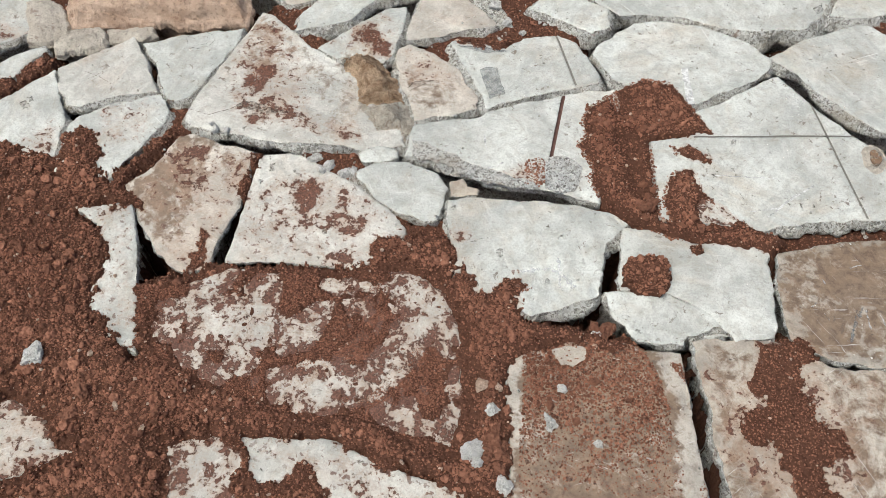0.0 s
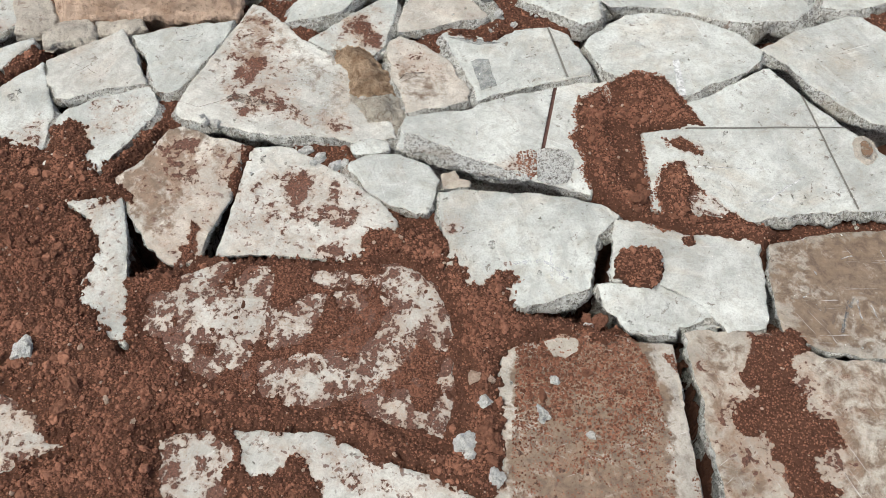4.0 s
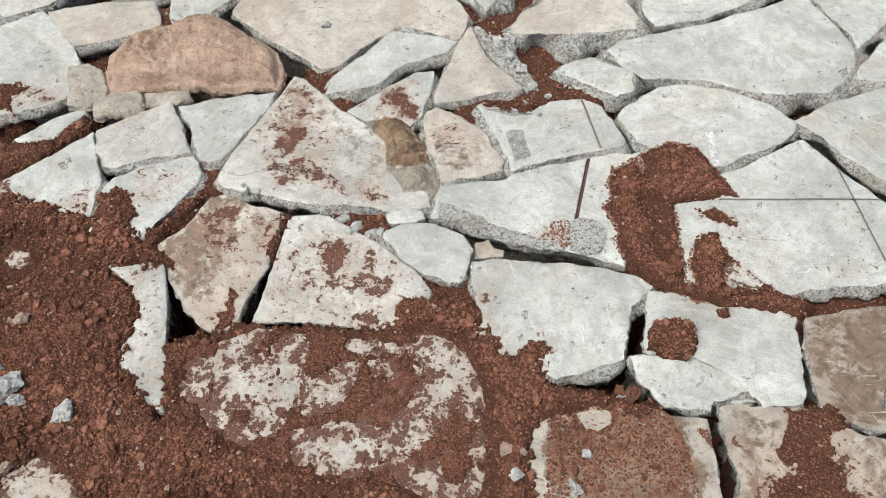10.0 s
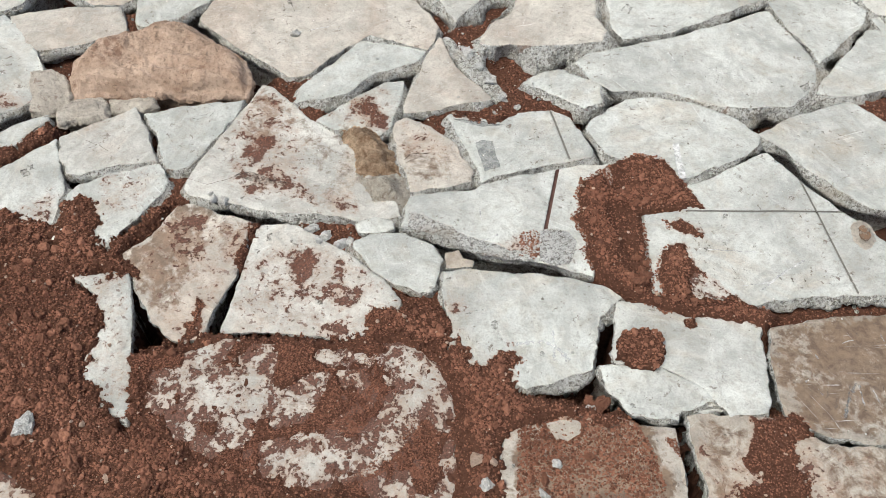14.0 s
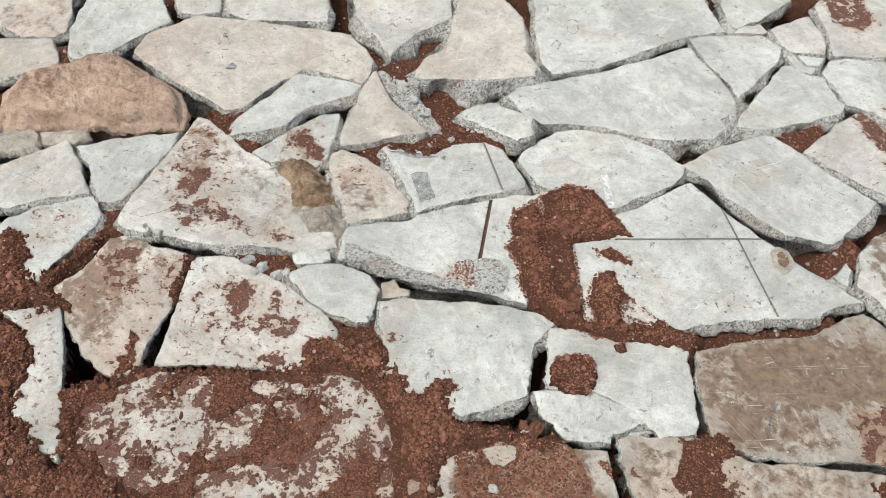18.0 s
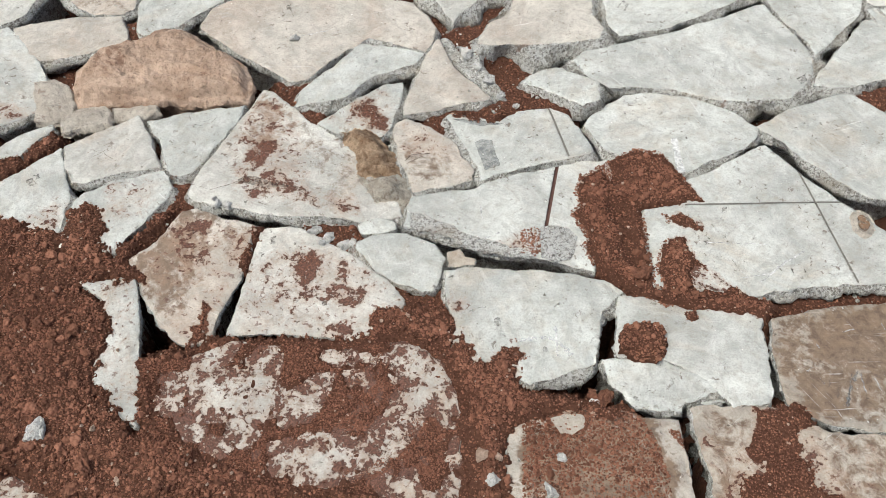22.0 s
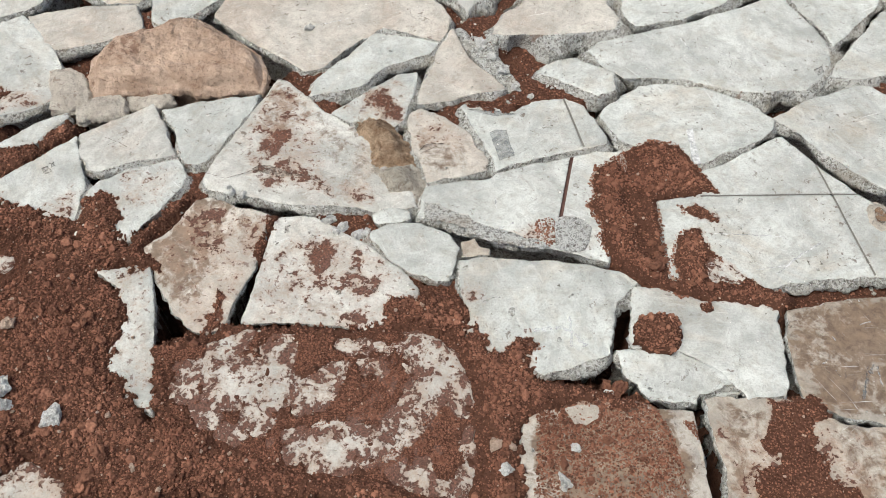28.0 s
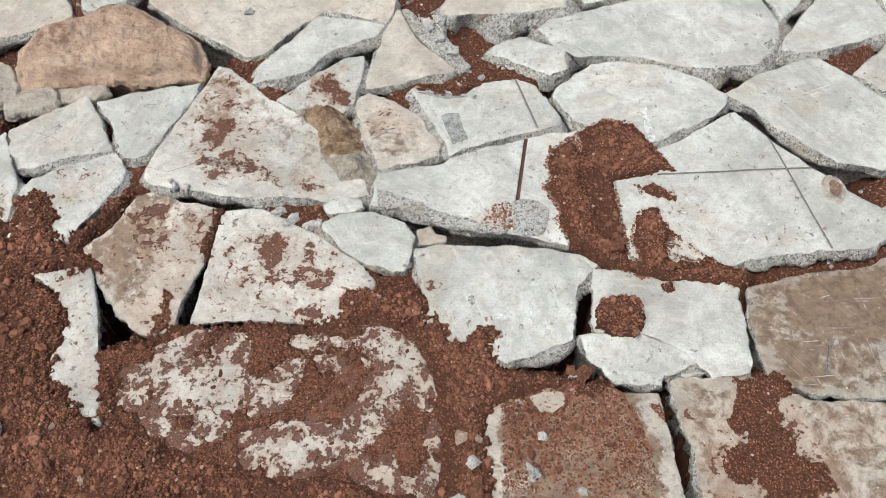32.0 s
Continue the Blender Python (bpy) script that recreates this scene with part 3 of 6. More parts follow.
stain([(-0.754, 1.008), (-0.656, 1.129), (-0.624, 1.104), (-0.615, 1.002), (-0.625, 0.923), (-0.687, 0.939)], 0.75)
stain([(0.843, 0.958), (0.889, 0.945), (0.939, 0.946), (0.949, 0.877), (0.921, 0.843), (0.870, 0.836), (0.836, 0.862)], 1)
stain([(0.903, 0.804), (0.941, 0.792), (1.028, 0.813), (1.101, 0.776), (1.064, 0.678), (0.980, 0.671), (0.913, 0.706), (0.898, 0.748)], 1)
stain([(0.609, 0.921), (0.679, 0.940), (0.659, 0.871), (0.651, 0.806), (0.601, 0.786)], 0.75)
stain([(0.700, 0.951), (0.743, 0.955), (0.792, 0.928), (0.751, 0.873), (0.698, 0.859)], 0.7)
stain([(0.616, 0.805), (0.670, 0.832), (0.721, 0.807), (0.693, 0.708), (0.632, 0.713)], 0.65)
stain([(0.980, 1.019), (1.014, 0.948), (0.978, 0.891), (0.960, 0.932)], 0.7)
stain([(0.757, 0.808), (0.798, 0.821), (0.793, 0.758), (0.753, 0.745)], 0.6)
stain([(-0.203, 1.389), (-0.118, 1.340), (-0.050, 1.318), (-0.060, 1.265), (-0.151, 1.250)], 0.5)
stain([(-0.558, 1.525), (-0.497, 1.496), (-0.463, 1.416), (-0.540, 1.327), (-0.575, 1.307)], 0.45)
stain([(-0.326, 1.407), (-0.243, 1.386), (-0.176, 1.248), (-0.224, 1.211), (-0.283, 1.275)], 0.5)
stain([(1.142, 1.683), (1.209, 1.698), (1.273, 1.563), (1.309, 1.494), (1.187, 1.579)], 0.6)
stain([(0.114, 0.632), (0.188, 0.635), (0.349, 0.575), (0.371, 0.392), (0.315, 0.288), (0.112, 0.280)], 0.5)
stain([(0.339, 0.574), (0.377, 0.554), (0.379, 0.421), (0.348, 0.450)], 0.5)
stain([(-0.387, 0.742), (-0.198, 0.713), (-0.126, 0.622), (-0.183, 0.553), (-0.309, 0.570)], 0.35)
stain([(1.037, 1.193), (1.065, 1.211), (1.100, 1.053), (1.073, 1.029)], 0.6)
stain([(1.050, 1.200), (1.066, 1.209), (1.079, 1.144), (1.094, 1.065), (1.080, 1.042), (1.070, 1.072), (1.059, 1.143)], 0.9)
stain([(1.045, 1.277), (1.121, 1.297), (1.200, 1.247), (1.159, 1.130), (1.110, 1.177), (1.047, 1.192)], 0.6)
stain([(-0.439, 1.437), (-0.323, 1.380), (-0.253, 1.243), (-0.333, 1.171), (-0.414, 1.283)], 0.3)
dusting([(-0.572, 1.524), (-0.478, 1.463), (-0.413, 1.319), (-0.391, 1.217), (-0.523, 1.183), (-0.590, 1.288), (-0.584, 1.416)], 0.46)
dusting([(-0.536, 1.215), (-0.447, 1.247), (-0.369, 1.202), (-0.372, 1.182), (-0.452, 1.204), (-0.525, 1.191)], 0.62)
dusting([(-0.746, 1.007), (-0.669, 1.141), (-0.508, 1.109), (-0.505, 0.978), (-0.549, 0.820), (-0.593, 0.818), (-0.700, 0.925)], 0.4)
dusting([(-0.657, 1.118), (-0.603, 1.122), (-0.581, 1.002), (-0.635, 0.985)], 0.72)
dusting([(-0.545, 1.079), (-0.507, 1.089), (-0.499, 1.007), (-0.529, 1.005)], 0.7)
dusting([(-0.499, 1.007), (-0.380, 1.074), (-0.198, 0.967), (-0.186, 0.859), (-0.477, 0.843)], 0.42)
dusting([(-0.193, 1.437), (-0.124, 1.423), (-0.066, 1.362), (-0.105, 1.341), (-0.178, 1.336)], 0.5)
dusting([(-0.864, 1.218), (-0.739, 1.243), (-0.757, 1.127), (-0.824, 1.107)], 0.45)
dusting([(-0.398, 1.434), (-0.248, 1.571), (-0.215, 1.523), (-0.231, 1.405)], 0.42)
dusting([(-0.152, 1.116), (-0.051, 1.102), (-0.063, 1.091), (-0.151, 1.104)], 0.5)
dusting([(0.079, 1.106), (0.123, 1.121), (0.117, 1.077), (0.086, 1.075)], 0.62)
dusting([(0.433, 0.691), (0.517, 0.694), (0.473, 0.516), (0.472, 0.435), (0.443, 0.434), (0.438, 0.557)], 0.3)
dusting([(0.636, 0.653), (0.716, 0.589), (0.693, 0.304), (0.638, 0.302), (0.672, 0.524)], 0.34)
dusting([(-0.814, 0.506), (-0.750, 0.466), (-0.738, 0.425), (-0.792, 0.403), (-0.841, 0.462)], 0.45)
dusting([(-0.395, 0.465), (-0.173, 0.448), (-0.013, 0.395), (-0.107, 0.353), (-0.248, 0.405)], 0.48)
dusting([(-0.512, 0.445), (-0.423, 0.454), (-0.408, 0.370), (-0.486, 0.366)], 0.45)
dusting([(0.371, 0.669), (0.626, 0.684), (0.966, 0.631), (0.943, 0.564), (0.442, 0.560)], 0.3)
dusting([(-0.842, 0.943), (-0.734, 0.961), (-0.694, 0.846), (-0.646, 0.648), (-0.735, 0.716), (-0.760, 0.857)], 0.42)
stain([(-0.748, 1.004), (-0.702, 1.061), (-0.663, 1.143), (-0.588, 1.135), (-0.595, 1.061), (-0.603, 0.972), (-0.611, 0.889), (-0.655, 0.886), (-0.704, 0.931)], 0.75)
stain([(-0.585, 1.123), (-0.502, 1.109), (-0.500, 1.037), (-0.541, 1.034)], 0.45)
stain([(0.664, 0.925), (0.897, 0.973), (1.060, 0.935), (1.023, 0.826), (0.827, 0.809), (0.654, 0.819)], 0.85)
fill([(-0.384, 1.139), (-0.277, 1.124), (-0.259, 1.081), (-0.318, 1.069), (-0.372, 1.098)], -0.02)
fill([(0.626, 1.535), (0.739, 1.555), (0.716, 1.491), (0.624, 1.469)], -0.075)
stain([(-1.319, 2.103), (-1.009, 2.137), (-0.961, 1.811), (-1.218, 1.818)], 0.25)
stain([(0.943, 0.799), (1.028, 0.813), (1.125, 0.776), (1.088, 0.678), (0.950, 0.676), (0.904, 0.711)], 0.9)
stain([(0.622, 0.805), (0.670, 0.829), (0.744, 0.805), (0.824, 0.796), (0.850, 0.723), (0.691, 0.702), (0.632, 0.713)], 0.8)
stain([(0.088, 0.654), (0.147, 0.679), (0.254, 0.707), (0.337, 0.687), (0.369, 0.575), (0.374, 0.471), (0.366, 0.290), (0.075, 0.278), (0.084, 0.500)], 0.85)
fill([(-0.035, 1.731), (0.141, 1.734), (0.148, 1.578), (-0.013, 1.555)], -0.05)
fill([(0.603, 0.946), (0.654, 0.981), (0.778, 0.998), (0.880, 1.018), (0.927, 1.050), (0.916, 1.006), (0.771, 0.965), (0.634, 0.938)], -0.035)
stain([(0.445, 0.703), (0.540, 0.707), (0.492, 0.580), (0.490, 0.496), (0.551, 0.448), (0.527, 0.297), (0.454, 0.294), (0.445, 0.515)], 0.5)
stain([(0.642, 0.687), (0.896, 0.663), (0.803, 0.308), (0.656, 0.302), (0.672, 0.524)], 0.5)

cover([(0.291, 1.332), (0.319, 1.360), (0.360, 1.375), (0.426, 1.366), (0.455, 1.323), (0.471, 1.290), (0.508, 1.225), (0.386, 1.211), (0.362, 1.202), (0.365, 1.146), (0.365, 1.048), (0.372, 0.991), (0.395, 0.988), (0.386, 1.042), (0.398, 1.102), (0.421, 1.126), (0.453, 1.132), (0.461, 1.090), (0.479, 1.058), (0.518, 1.020), (0.555, 0.989), (0.620, 0.957), (0.592, 0.926), (0.524, 0.937), (0.398, 0.951), (0.330, 0.975), (0.285, 1.009), (0.245, 1.050), (0.229, 1.094), (0.236, 1.124), (0.219, 1.162), (0.201, 1.177), (0.227, 1.211), (0.216, 1.243), (0.230, 1.294)], 0.02, 0.3)
cover([(0.406, 1.183), (0.445, 1.196), (0.475, 1.180), (0.492, 1.145), (0.454, 1.145), (0.419, 1.158)], 0.005, 0.5)
bare([(0.463, 1.029), (0.476, 1.021), (0.516, 1.008), (0.503, 0.995), (0.473, 0.992)], -0.004, 0.3)
bare([(0.305, 1.210), (0.317, 1.202), (0.321, 1.160), (0.310, 1.172)], -0.004, 0.3)
bare([(0.323, 1.117), (0.333, 1.096), (0.338, 1.059), (0.328, 1.081)], -0.004, 0.3)
bare([(-0.551, 0.797), (-0.505, 0.819), (-0.485, 0.814), (-0.499, 0.762), (-0.490, 0.744), (-0.440, 0.747), (-0.444, 0.797), (-0.395, 0.809), (-0.395, 0.756), (-0.391, 0.719), (-0.357, 0.709), (-0.306, 0.737), (-0.282, 0.741), (-0.290, 0.701), (-0.317, 0.664), (-0.358, 0.649), (-0.372, 0.672), (-0.425, 0.608), (-0.454, 0.620), (-0.470, 0.648), (-0.522, 0.660), (-0.540, 0.709), (-0.543, 0.759)], -0.003, 0.55)
bare([(-0.607, 0.723), (-0.565, 0.732), (-0.554, 0.708), (-0.587, 0.706)], -0.003, 0.55)
bare([(-0.605, 0.690), (-0.570, 0.683), (-0.559, 0.660), (-0.590, 0.664)], -0.003, 0.55)
bare([(-0.555, 0.642), (-0.519, 0.651), (-0.512, 0.616), (-0.546, 0.614)], -0.003, 0.55)
bare([(-0.162, 0.835), (-0.093, 0.826), (-0.044, 0.754), (-0.028, 0.694), (-0.039, 0.668), (-0.073, 0.701), (-0.099, 0.690), (-0.122, 0.641), (-0.159, 0.594), (-0.198, 0.567), (-0.216, 0.544), (-0.233, 0.578), (-0.184, 0.626), (-0.147, 0.687), (-0.132, 0.736), (-0.162, 0.784)], -0.003, 1.0)
bare([(-0.360, 0.601), (-0.309, 0.612), (-0.247, 0.624), (-0.222, 0.612), (-0.240, 0.566), (-0.224, 0.540), (-0.264, 0.519), (-0.306, 0.527), (-0.322, 0.559), (-0.354, 0.553)], -0.003, 0.55)
bare([(-0.164, 0.533), (-0.115, 0.558), (-0.089, 0.522), (-0.024, 0.503), (-0.037, 0.476), (-0.109, 0.497)], -0.003, 0.55)
bare([(-0.292, 0.797), (-0.225, 0.801), (-0.202, 0.791), (-0.268, 0.787)], -0.003, 0.55)
bare([(-0.244, 0.753), (-0.205, 0.771), (-0.208, 0.746), (-0.235, 0.739)], -0.003, 0.55)
bare([(-0.493, 0.600), (-0.457, 0.608), (-0.458, 0.588), (-0.495, 0.585)], -0.003, 0.55)
bare([(-0.034, 0.622), (-0.003, 0.635), (-0.008, 0.592), (-0.015, 0.527), (-0.028, 0.482), (-0.048, 0.525), (-0.028, 0.580)], -0.003, 0.55)
cover([(0.536, 0.725), (0.632, 0.731), (0.642, 0.697), (0.607, 0.672), (0.616, 0.627), (0.629, 0.585), (0.659, 0.555), (0.677, 0.515), (0.635, 0.502), (0.616, 0.470), (0.653, 0.437), (0.645, 0.390), (0.545, 0.384), (0.556, 0.430), (0.558, 0.477), (0.534, 0.475), (0.552, 0.501), (0.535, 0.521), (0.500, 0.513), (0.473, 0.543), (0.486, 0.570), (0.532, 0.611), (0.503, 0.626), (0.526, 0.684)], 0.008, 0.75)
dusting([(0.471, 0.612), (0.518, 0.660), (0.645, 0.680), (0.688, 0.520), (0.651, 0.429), (0.536, 0.421), (0.449, 0.505)], 0.55)
fill([(-0.152, 1.867), (-0.061, 1.897), (0.079, 2.004), (0.049, 1.856), (-0.011, 1.783), (-0.085, 1.756), (-0.133, 1.810)], -0.04)
fill([(-1.238, 1.687), (-1.086, 1.675), (-1.048, 1.510), (-1.101, 1.458), (-1.211, 1.531)], -0.05)
dusting([(0.904, 0.795), (0.968, 0.809), (1.036, 0.772), (1.003, 0.674), (0.925, 0.673), (0.896, 0.708)], 0.72)
cover([(0.912, 0.650), (0.987, 0.656), (0.999, 0.561), (0.922, 0.561), (0.903, 0.604)], 0.004, 0.7)
hole([(-0.554, 0.835), (-0.551, 0.906), (-0.511, 0.974), (-0.501, 0.963), (-0.495, 0.854)], -0.22)
hole([(-0.715, 0.920), (-0.699, 0.914), (-0.654, 0.847), (-0.618, 0.799), (-0.670, 0.789)], -0.22)
hole([(0.407, 0.669), (0.416, 0.676), (0.430, 0.589), (0.433, 0.514), (0.444, 0.405), (0.458, 0.294), (0.424, 0.293), (0.418, 0.418), (0.412, 0.498), (0.404, 0.588)], -0.22)
hole([(-0.007, 1.037), (0.046, 1.039), (0.082, 1.023), (-0.001, 1.020)], -0.22)
hole([(-0.616, 1.624), (-0.575, 1.613), (-0.527, 1.563), (-0.562, 1.545), (-0.579, 1.524)], -0.22)
hole([(0.259, 0.923), (0.299, 0.952), (0.283, 0.884), (0.248, 0.818), (0.240, 0.830)], -0.22)
hole([(-0.223, 1.387), (-0.168, 1.232), (-0.151, 1.225), (-0.197, 1.334)], -0.22)
hole([(0.396, 0.689), (0.436, 0.677), (0.446, 0.606), (0.446, 0.557), (0.451, 0.499), (0.455, 0.434), (0.465, 0.377), (0.470, 0.295), (0.419, 0.292), (0.413, 0.423), (0.404, 0.503), (0.396, 0.587)], -0.26)
hole([(0.384, 0.684), (0.427, 0.686), (0.446, 0.589), (0.451, 0.505), (0.464, 0.379), (0.406, 0.375), (0.398, 0.481), (0.384, 0.618)], -0.3)
bare([(-1.112, 0.753), (-1.095, 0.791), (-1.047, 0.785), (-1.046, 0.742), (-1.082, 0.721)], -0.004, 1.3)
bare([(-1.077, 0.950), (-1.064, 0.976), (-1.029, 0.970), (-1.025, 0.940), (-1.054, 0.924)], -0.004, 1.3)
bare([(0.279, 1.346), (0.300, 1.347), (0.309, 1.285), (0.298, 1.298)], -0.004, 0.3)

# -- shapes
def densify(pts, step, rough):
    """A closed outline with short steps and a broken, wandering edge, counter-clockwise."""
    area = sum(a[0] * b[1] - b[0] * a[1] for a, b in zip(pts, pts[1:] + pts[:1]))
    if area < 0:
        pts = pts[::-1]
    out = []
    for (ax, ay), (bx, by) in zip(pts, pts[1:] + pts[:1]):
        length = math.hypot(bx - ax, by - ay)
        k = max(1, round(length / step))
        nx, ny = (by - ay) / length, (ax - bx) / length
        for i in range(k):
            f = i / k
            x, y = ax + (bx - ax) * f, ay + (by - ay) * f
            w = math.sin(math.pi * f) ** 0.5 if k > 1 else 0
            d = w * rough * (noise.noise((x * 22, y * 22, 3)) + 0.3 * noise.noise((x * 60, y * 60, 9)) + 0.45 * noise.noise((x * 140, y * 140, 4)))
            out.append((x + nx * d, y + ny * d))
    return out


def normals_of(ring):
    k = len(ring)
    res = []
    for i in range(k):
        (ax, ay), (bx, by) = ring[i - 1], ring[(i + 1) % k]
        dx, dy = bx - ax, by - ay
        s = math.hypot(dx, dy) or 1
        res.append((dy / s, -dx / s))
    return res


def mesh_of(name, verts, faces, mats, slots=None, smooth=False):
    me = bpy.data.meshes.new(name)
    me.from_pydata(verts, [], faces)
    for m in mats:
        me.materials.append(m)
    if slots is not None:
        me.polygons.foreach_set("material_index", slots)
    me.polygons.foreach_set("use_smooth", [smooth] * len(me.polygons))
    me.update()
    return me


SLABS = []       # outline, height, tilt and middle of every slab, for the soil that lies on it
rng = random.Random(11)


def sampled(field, x, y):
    i = np.clip(np.round((np.asarray(x) - X0) / CELL).astype(int), 0, len(gx) - 1)
    j = np.clip(np.round((np.asarray(y) - Y0) / CELL).astype(int), 0, len(gy) - 1)
    return field[j, i]


def slab(pts, thick, style, label, z=0.0, flare=0.024, dome=0.0, mat=None, name="concrete_fragment", rough=0.0068):
    """A broken piece of concrete paving: worn face, chipped arris, rough fractured sides."""
    from mathutils.geometry import delaunay_2d_cdt
    ring = densify(pts, 0.0052, rough)
    thick += 0.075
    nor = normals_of(ring)
    k = len(ring)
    cx, cy = sum(p[0] for p in ring) / k, sum(p[1] for p in ring) / k
    tilt = (rng.uniform(-0.014, 0.014), rng.uniform(-0.014, 0.014))
    seed = rng.uniform(0, 50)

    def level(out, down, jitter, spread, under=0.0):
        res = []
        for (x, y), (nx, ny) in zip(ring, nor):
            j = jitter * (noise.noise((x * 30 + seed, y * 30, down * 60)) + 0.75 * noise.noise((x * 75, y * 75 + seed, down * 130)) + 0.35 * noise.noise((x * 170, y * 170 + seed, down * 240)) + 0.3 * noise.noise((x * 330 + seed, y * 330, down * 420)))
            lean = spread * (0.55 + 1.1 * noise.noise((x * 9, y * 9 + seed, 2))) - under * (1 + 0.8 * noise.noise((x * 13, y * 13 + seed, 7)))
            if ny > 0:
                lean *= 1 - 0.75 * min(1.0, ny * 2)
            X, Y = x + nx * (out + j + lean), y + ny * (out + j + lean)
            res.append((X, Y, z + tilt[0] * (X - cx) + tilt[1] * (Y - cy) - down + jitter * 0.5 * noise.noise((x * 70, y * 70, seed + down * 50))))
        return res
    levels = [level(-0.0025, 0.0, 0.0, 0), level(0.0005, 0.0022, 0.002, 0), level(0.0022, 0.007, 0.003, flare * 0.12)]
    steps = 12
    for i in range(1, steps + 1):
        f = (i / steps) ** 1.35
        down = 0.006 + (thick - 0.006) * f
        belly = 0.012 + 0.5 * flare
        levels.append(level(0.0, down, 0.0062, flare * min(1, down / belly) ** 0.8, 1.5 * max(0.0, min(down, belly + 0.02) - belly)))
    # the face, in small cells with slight waves and chipped edges
    rim = [Vector((x, y)) for x, y, _ in levels[0]]
    lo, hi = np.min([p[:] for p in rim], 0), np.max([p[:] for p in rim], 0)
    ux, uy = np.meshgrid(np.arange(lo[0], hi[0], 0.006), np.arange(lo[1], hi[1], 0.006))
    ux, uy = ux.ravel(), uy.ravel()
    best, inside = np.full(ux.shape, 1e9), np.zeros(ux.shape, bool)
    for a, c in zip(rim, rim[1:] + rim[:1]):
        dx, dy = c.x - a.x, c.y - a.y
        t = np.clip(((ux - a.x) * dx + (uy - a.y) * dy) / (dx * dx + dy * dy + 1e-12), 0, 1)
        best = np.minimum(best, np.hypot(ux - a.x - t * dx, uy - a.y - t * dy))
        inside ^= ((a.y > uy) != (c.y > uy)) & (ux < dx * (uy - a.y) / (dy if abs(dy) > 1e-12 else 1e-12) + a.x)
    keep = inside & (best > 0.004)
    inner = [Vector((x, y)) for x, y in zip(ux[keep], uy[keep])]
    vs, _, fs, *_ = delaunay_2d_cdt(rim + inner, [(i, (i + 1) % k) for i in range(k)], [], 1, 1e-7)
    near = list(best[keep])
    verts = [tuple(v) for v in levels[0]]
    for n, v in enumerate(vs[k:]):
        d = near[n] if n < len(near) else 0.01
        wave = 0.0022 * noise.noise((v.x * 7, v.y * 7, seed)) + 0.0007 * noise.noise((v.x * 40, v.y * 40, seed))
        if dome:
            wave += dome * (1 - (1 - min(1.0, d / 0.045)) ** 2.4)
            wave -= 0.5 * dome * (hi[1] - lo[1] > 0.15) * max(0.0, 1 - abs(v.y - lo[1] - 0.035 - 0.012 * noise.noise((v.x * 12, 0, seed))) / 0.006)
            wave += 0.48 * dome * (0.8 * noise.noise((v.x * 10, v.y * 12, seed)) - 0.7 * abs(noise.noise((v.x * 16, v.y * 22, seed + 4))) + 0.35 * noise.noise((v.x * 45, v.y * 45, seed)) + 0.2 * noise.noise((v.x * 110, v.y * 110, seed)))
        chip = max(0.0, noise.noise((v.x * 26, v.y * 26, seed)) - 0.12) * max(0.0, 1 - d / 0.016) * 0.012
        verts.append((v.x, v.y, z + tilt[0] * (v.x - cx) + tilt[1] * (v.y - cy) + wave * min(1, d / 0.02) - chip))
    for i in range(k):
        x, y, h = verts[i]
        verts[i] = (x, y, h - max(0.0, noise.noise((x * 26, y * 26, seed)) - 0.12) * 0.012)
    faces = []
    for f in fs:
        (ax, ay), (bx, by), (qx, qy) = vs[f[0]], vs[f[1]], vs[f[2]]
        faces.append(tuple(f) if (bx - ax) * (qy - ay) - (by - ay) * (qx - ax) > 0 else tuple(f)[::-1])
    tops, n0 = len(faces), len(verts)
    for ring_ in levels[1:]:
        verts += ring_
    starts = [0] + [n0 + i * k for i in range(len(levels) - 1)]
    for a, c in zip(starts, starts[1:]):
        faces += [(a + i, c + i, c + (i + 1) % k, a + (i + 1) % k) for i in range(k)]
    faces.append(tuple(starts[-1] + i for i in reversed(range(k))))
    xs, ys = [v[0] for v in verts], [v[1] for v in verts]
    bands = [("dust", sampled(DUST, xs, ys).astype(np.float32)), ("stain", sampled(STAIN, xs, ys).astype(np.float32))]

    def piece(piece_name, chosen, m, smooth):
        used = sorted({i for f in chosen for i in f})
        at = {i: q for q, i in enumerate(used)}
        me = mesh_of(piece_name, [verts[i] for i in used], [tuple(at[i] for i in f) for f in chosen], [m], None, smooth)
        for band, values in bands:
            me.attributes.new(band, "FLOAT", "POINT").data.foreach_set("value", values[used])
        return new(piece_name, me)
    if mat:
        ob = piece(name, faces, mat, False)
        SLABS.append((ring, -0.03, (0, 0), (cx, cy), ob, None))
        return tagged(ob, label, "stone", "loose stones")
    ob = piece(name, faces[tops + k:], BROKEN, True)
    face = piece("worn_face", faces[:tops + k], TOPS[style], True)
    face.parent = ob
    tagged(face, FACES[style])
    SLABS.append((ring, z, tilt, (cx, cy), ob, face))
    return tagged(ob, label, "concrete fragment", "broken concrete pieces")


FACES = {"pale": "pale grey worn concrete face", "cream": "cream worn concrete face", "tan": "tan worn concrete face",
         "brown": "brown-stained concrete face", "sand": "yellowish sandy concrete face", "dusty": "dusty brown concrete face", "broken": "rough gravelly concrete face"}


def boulder(pts, height, depth, style, name, label, rough=0.0068):
    """A stone with an uneven crown, bedded between the slabs."""
    return slab(pts, depth, "", label, min(height, 0.0), 0.012, max(height, 0.006), ROCKS[style], name, rough)


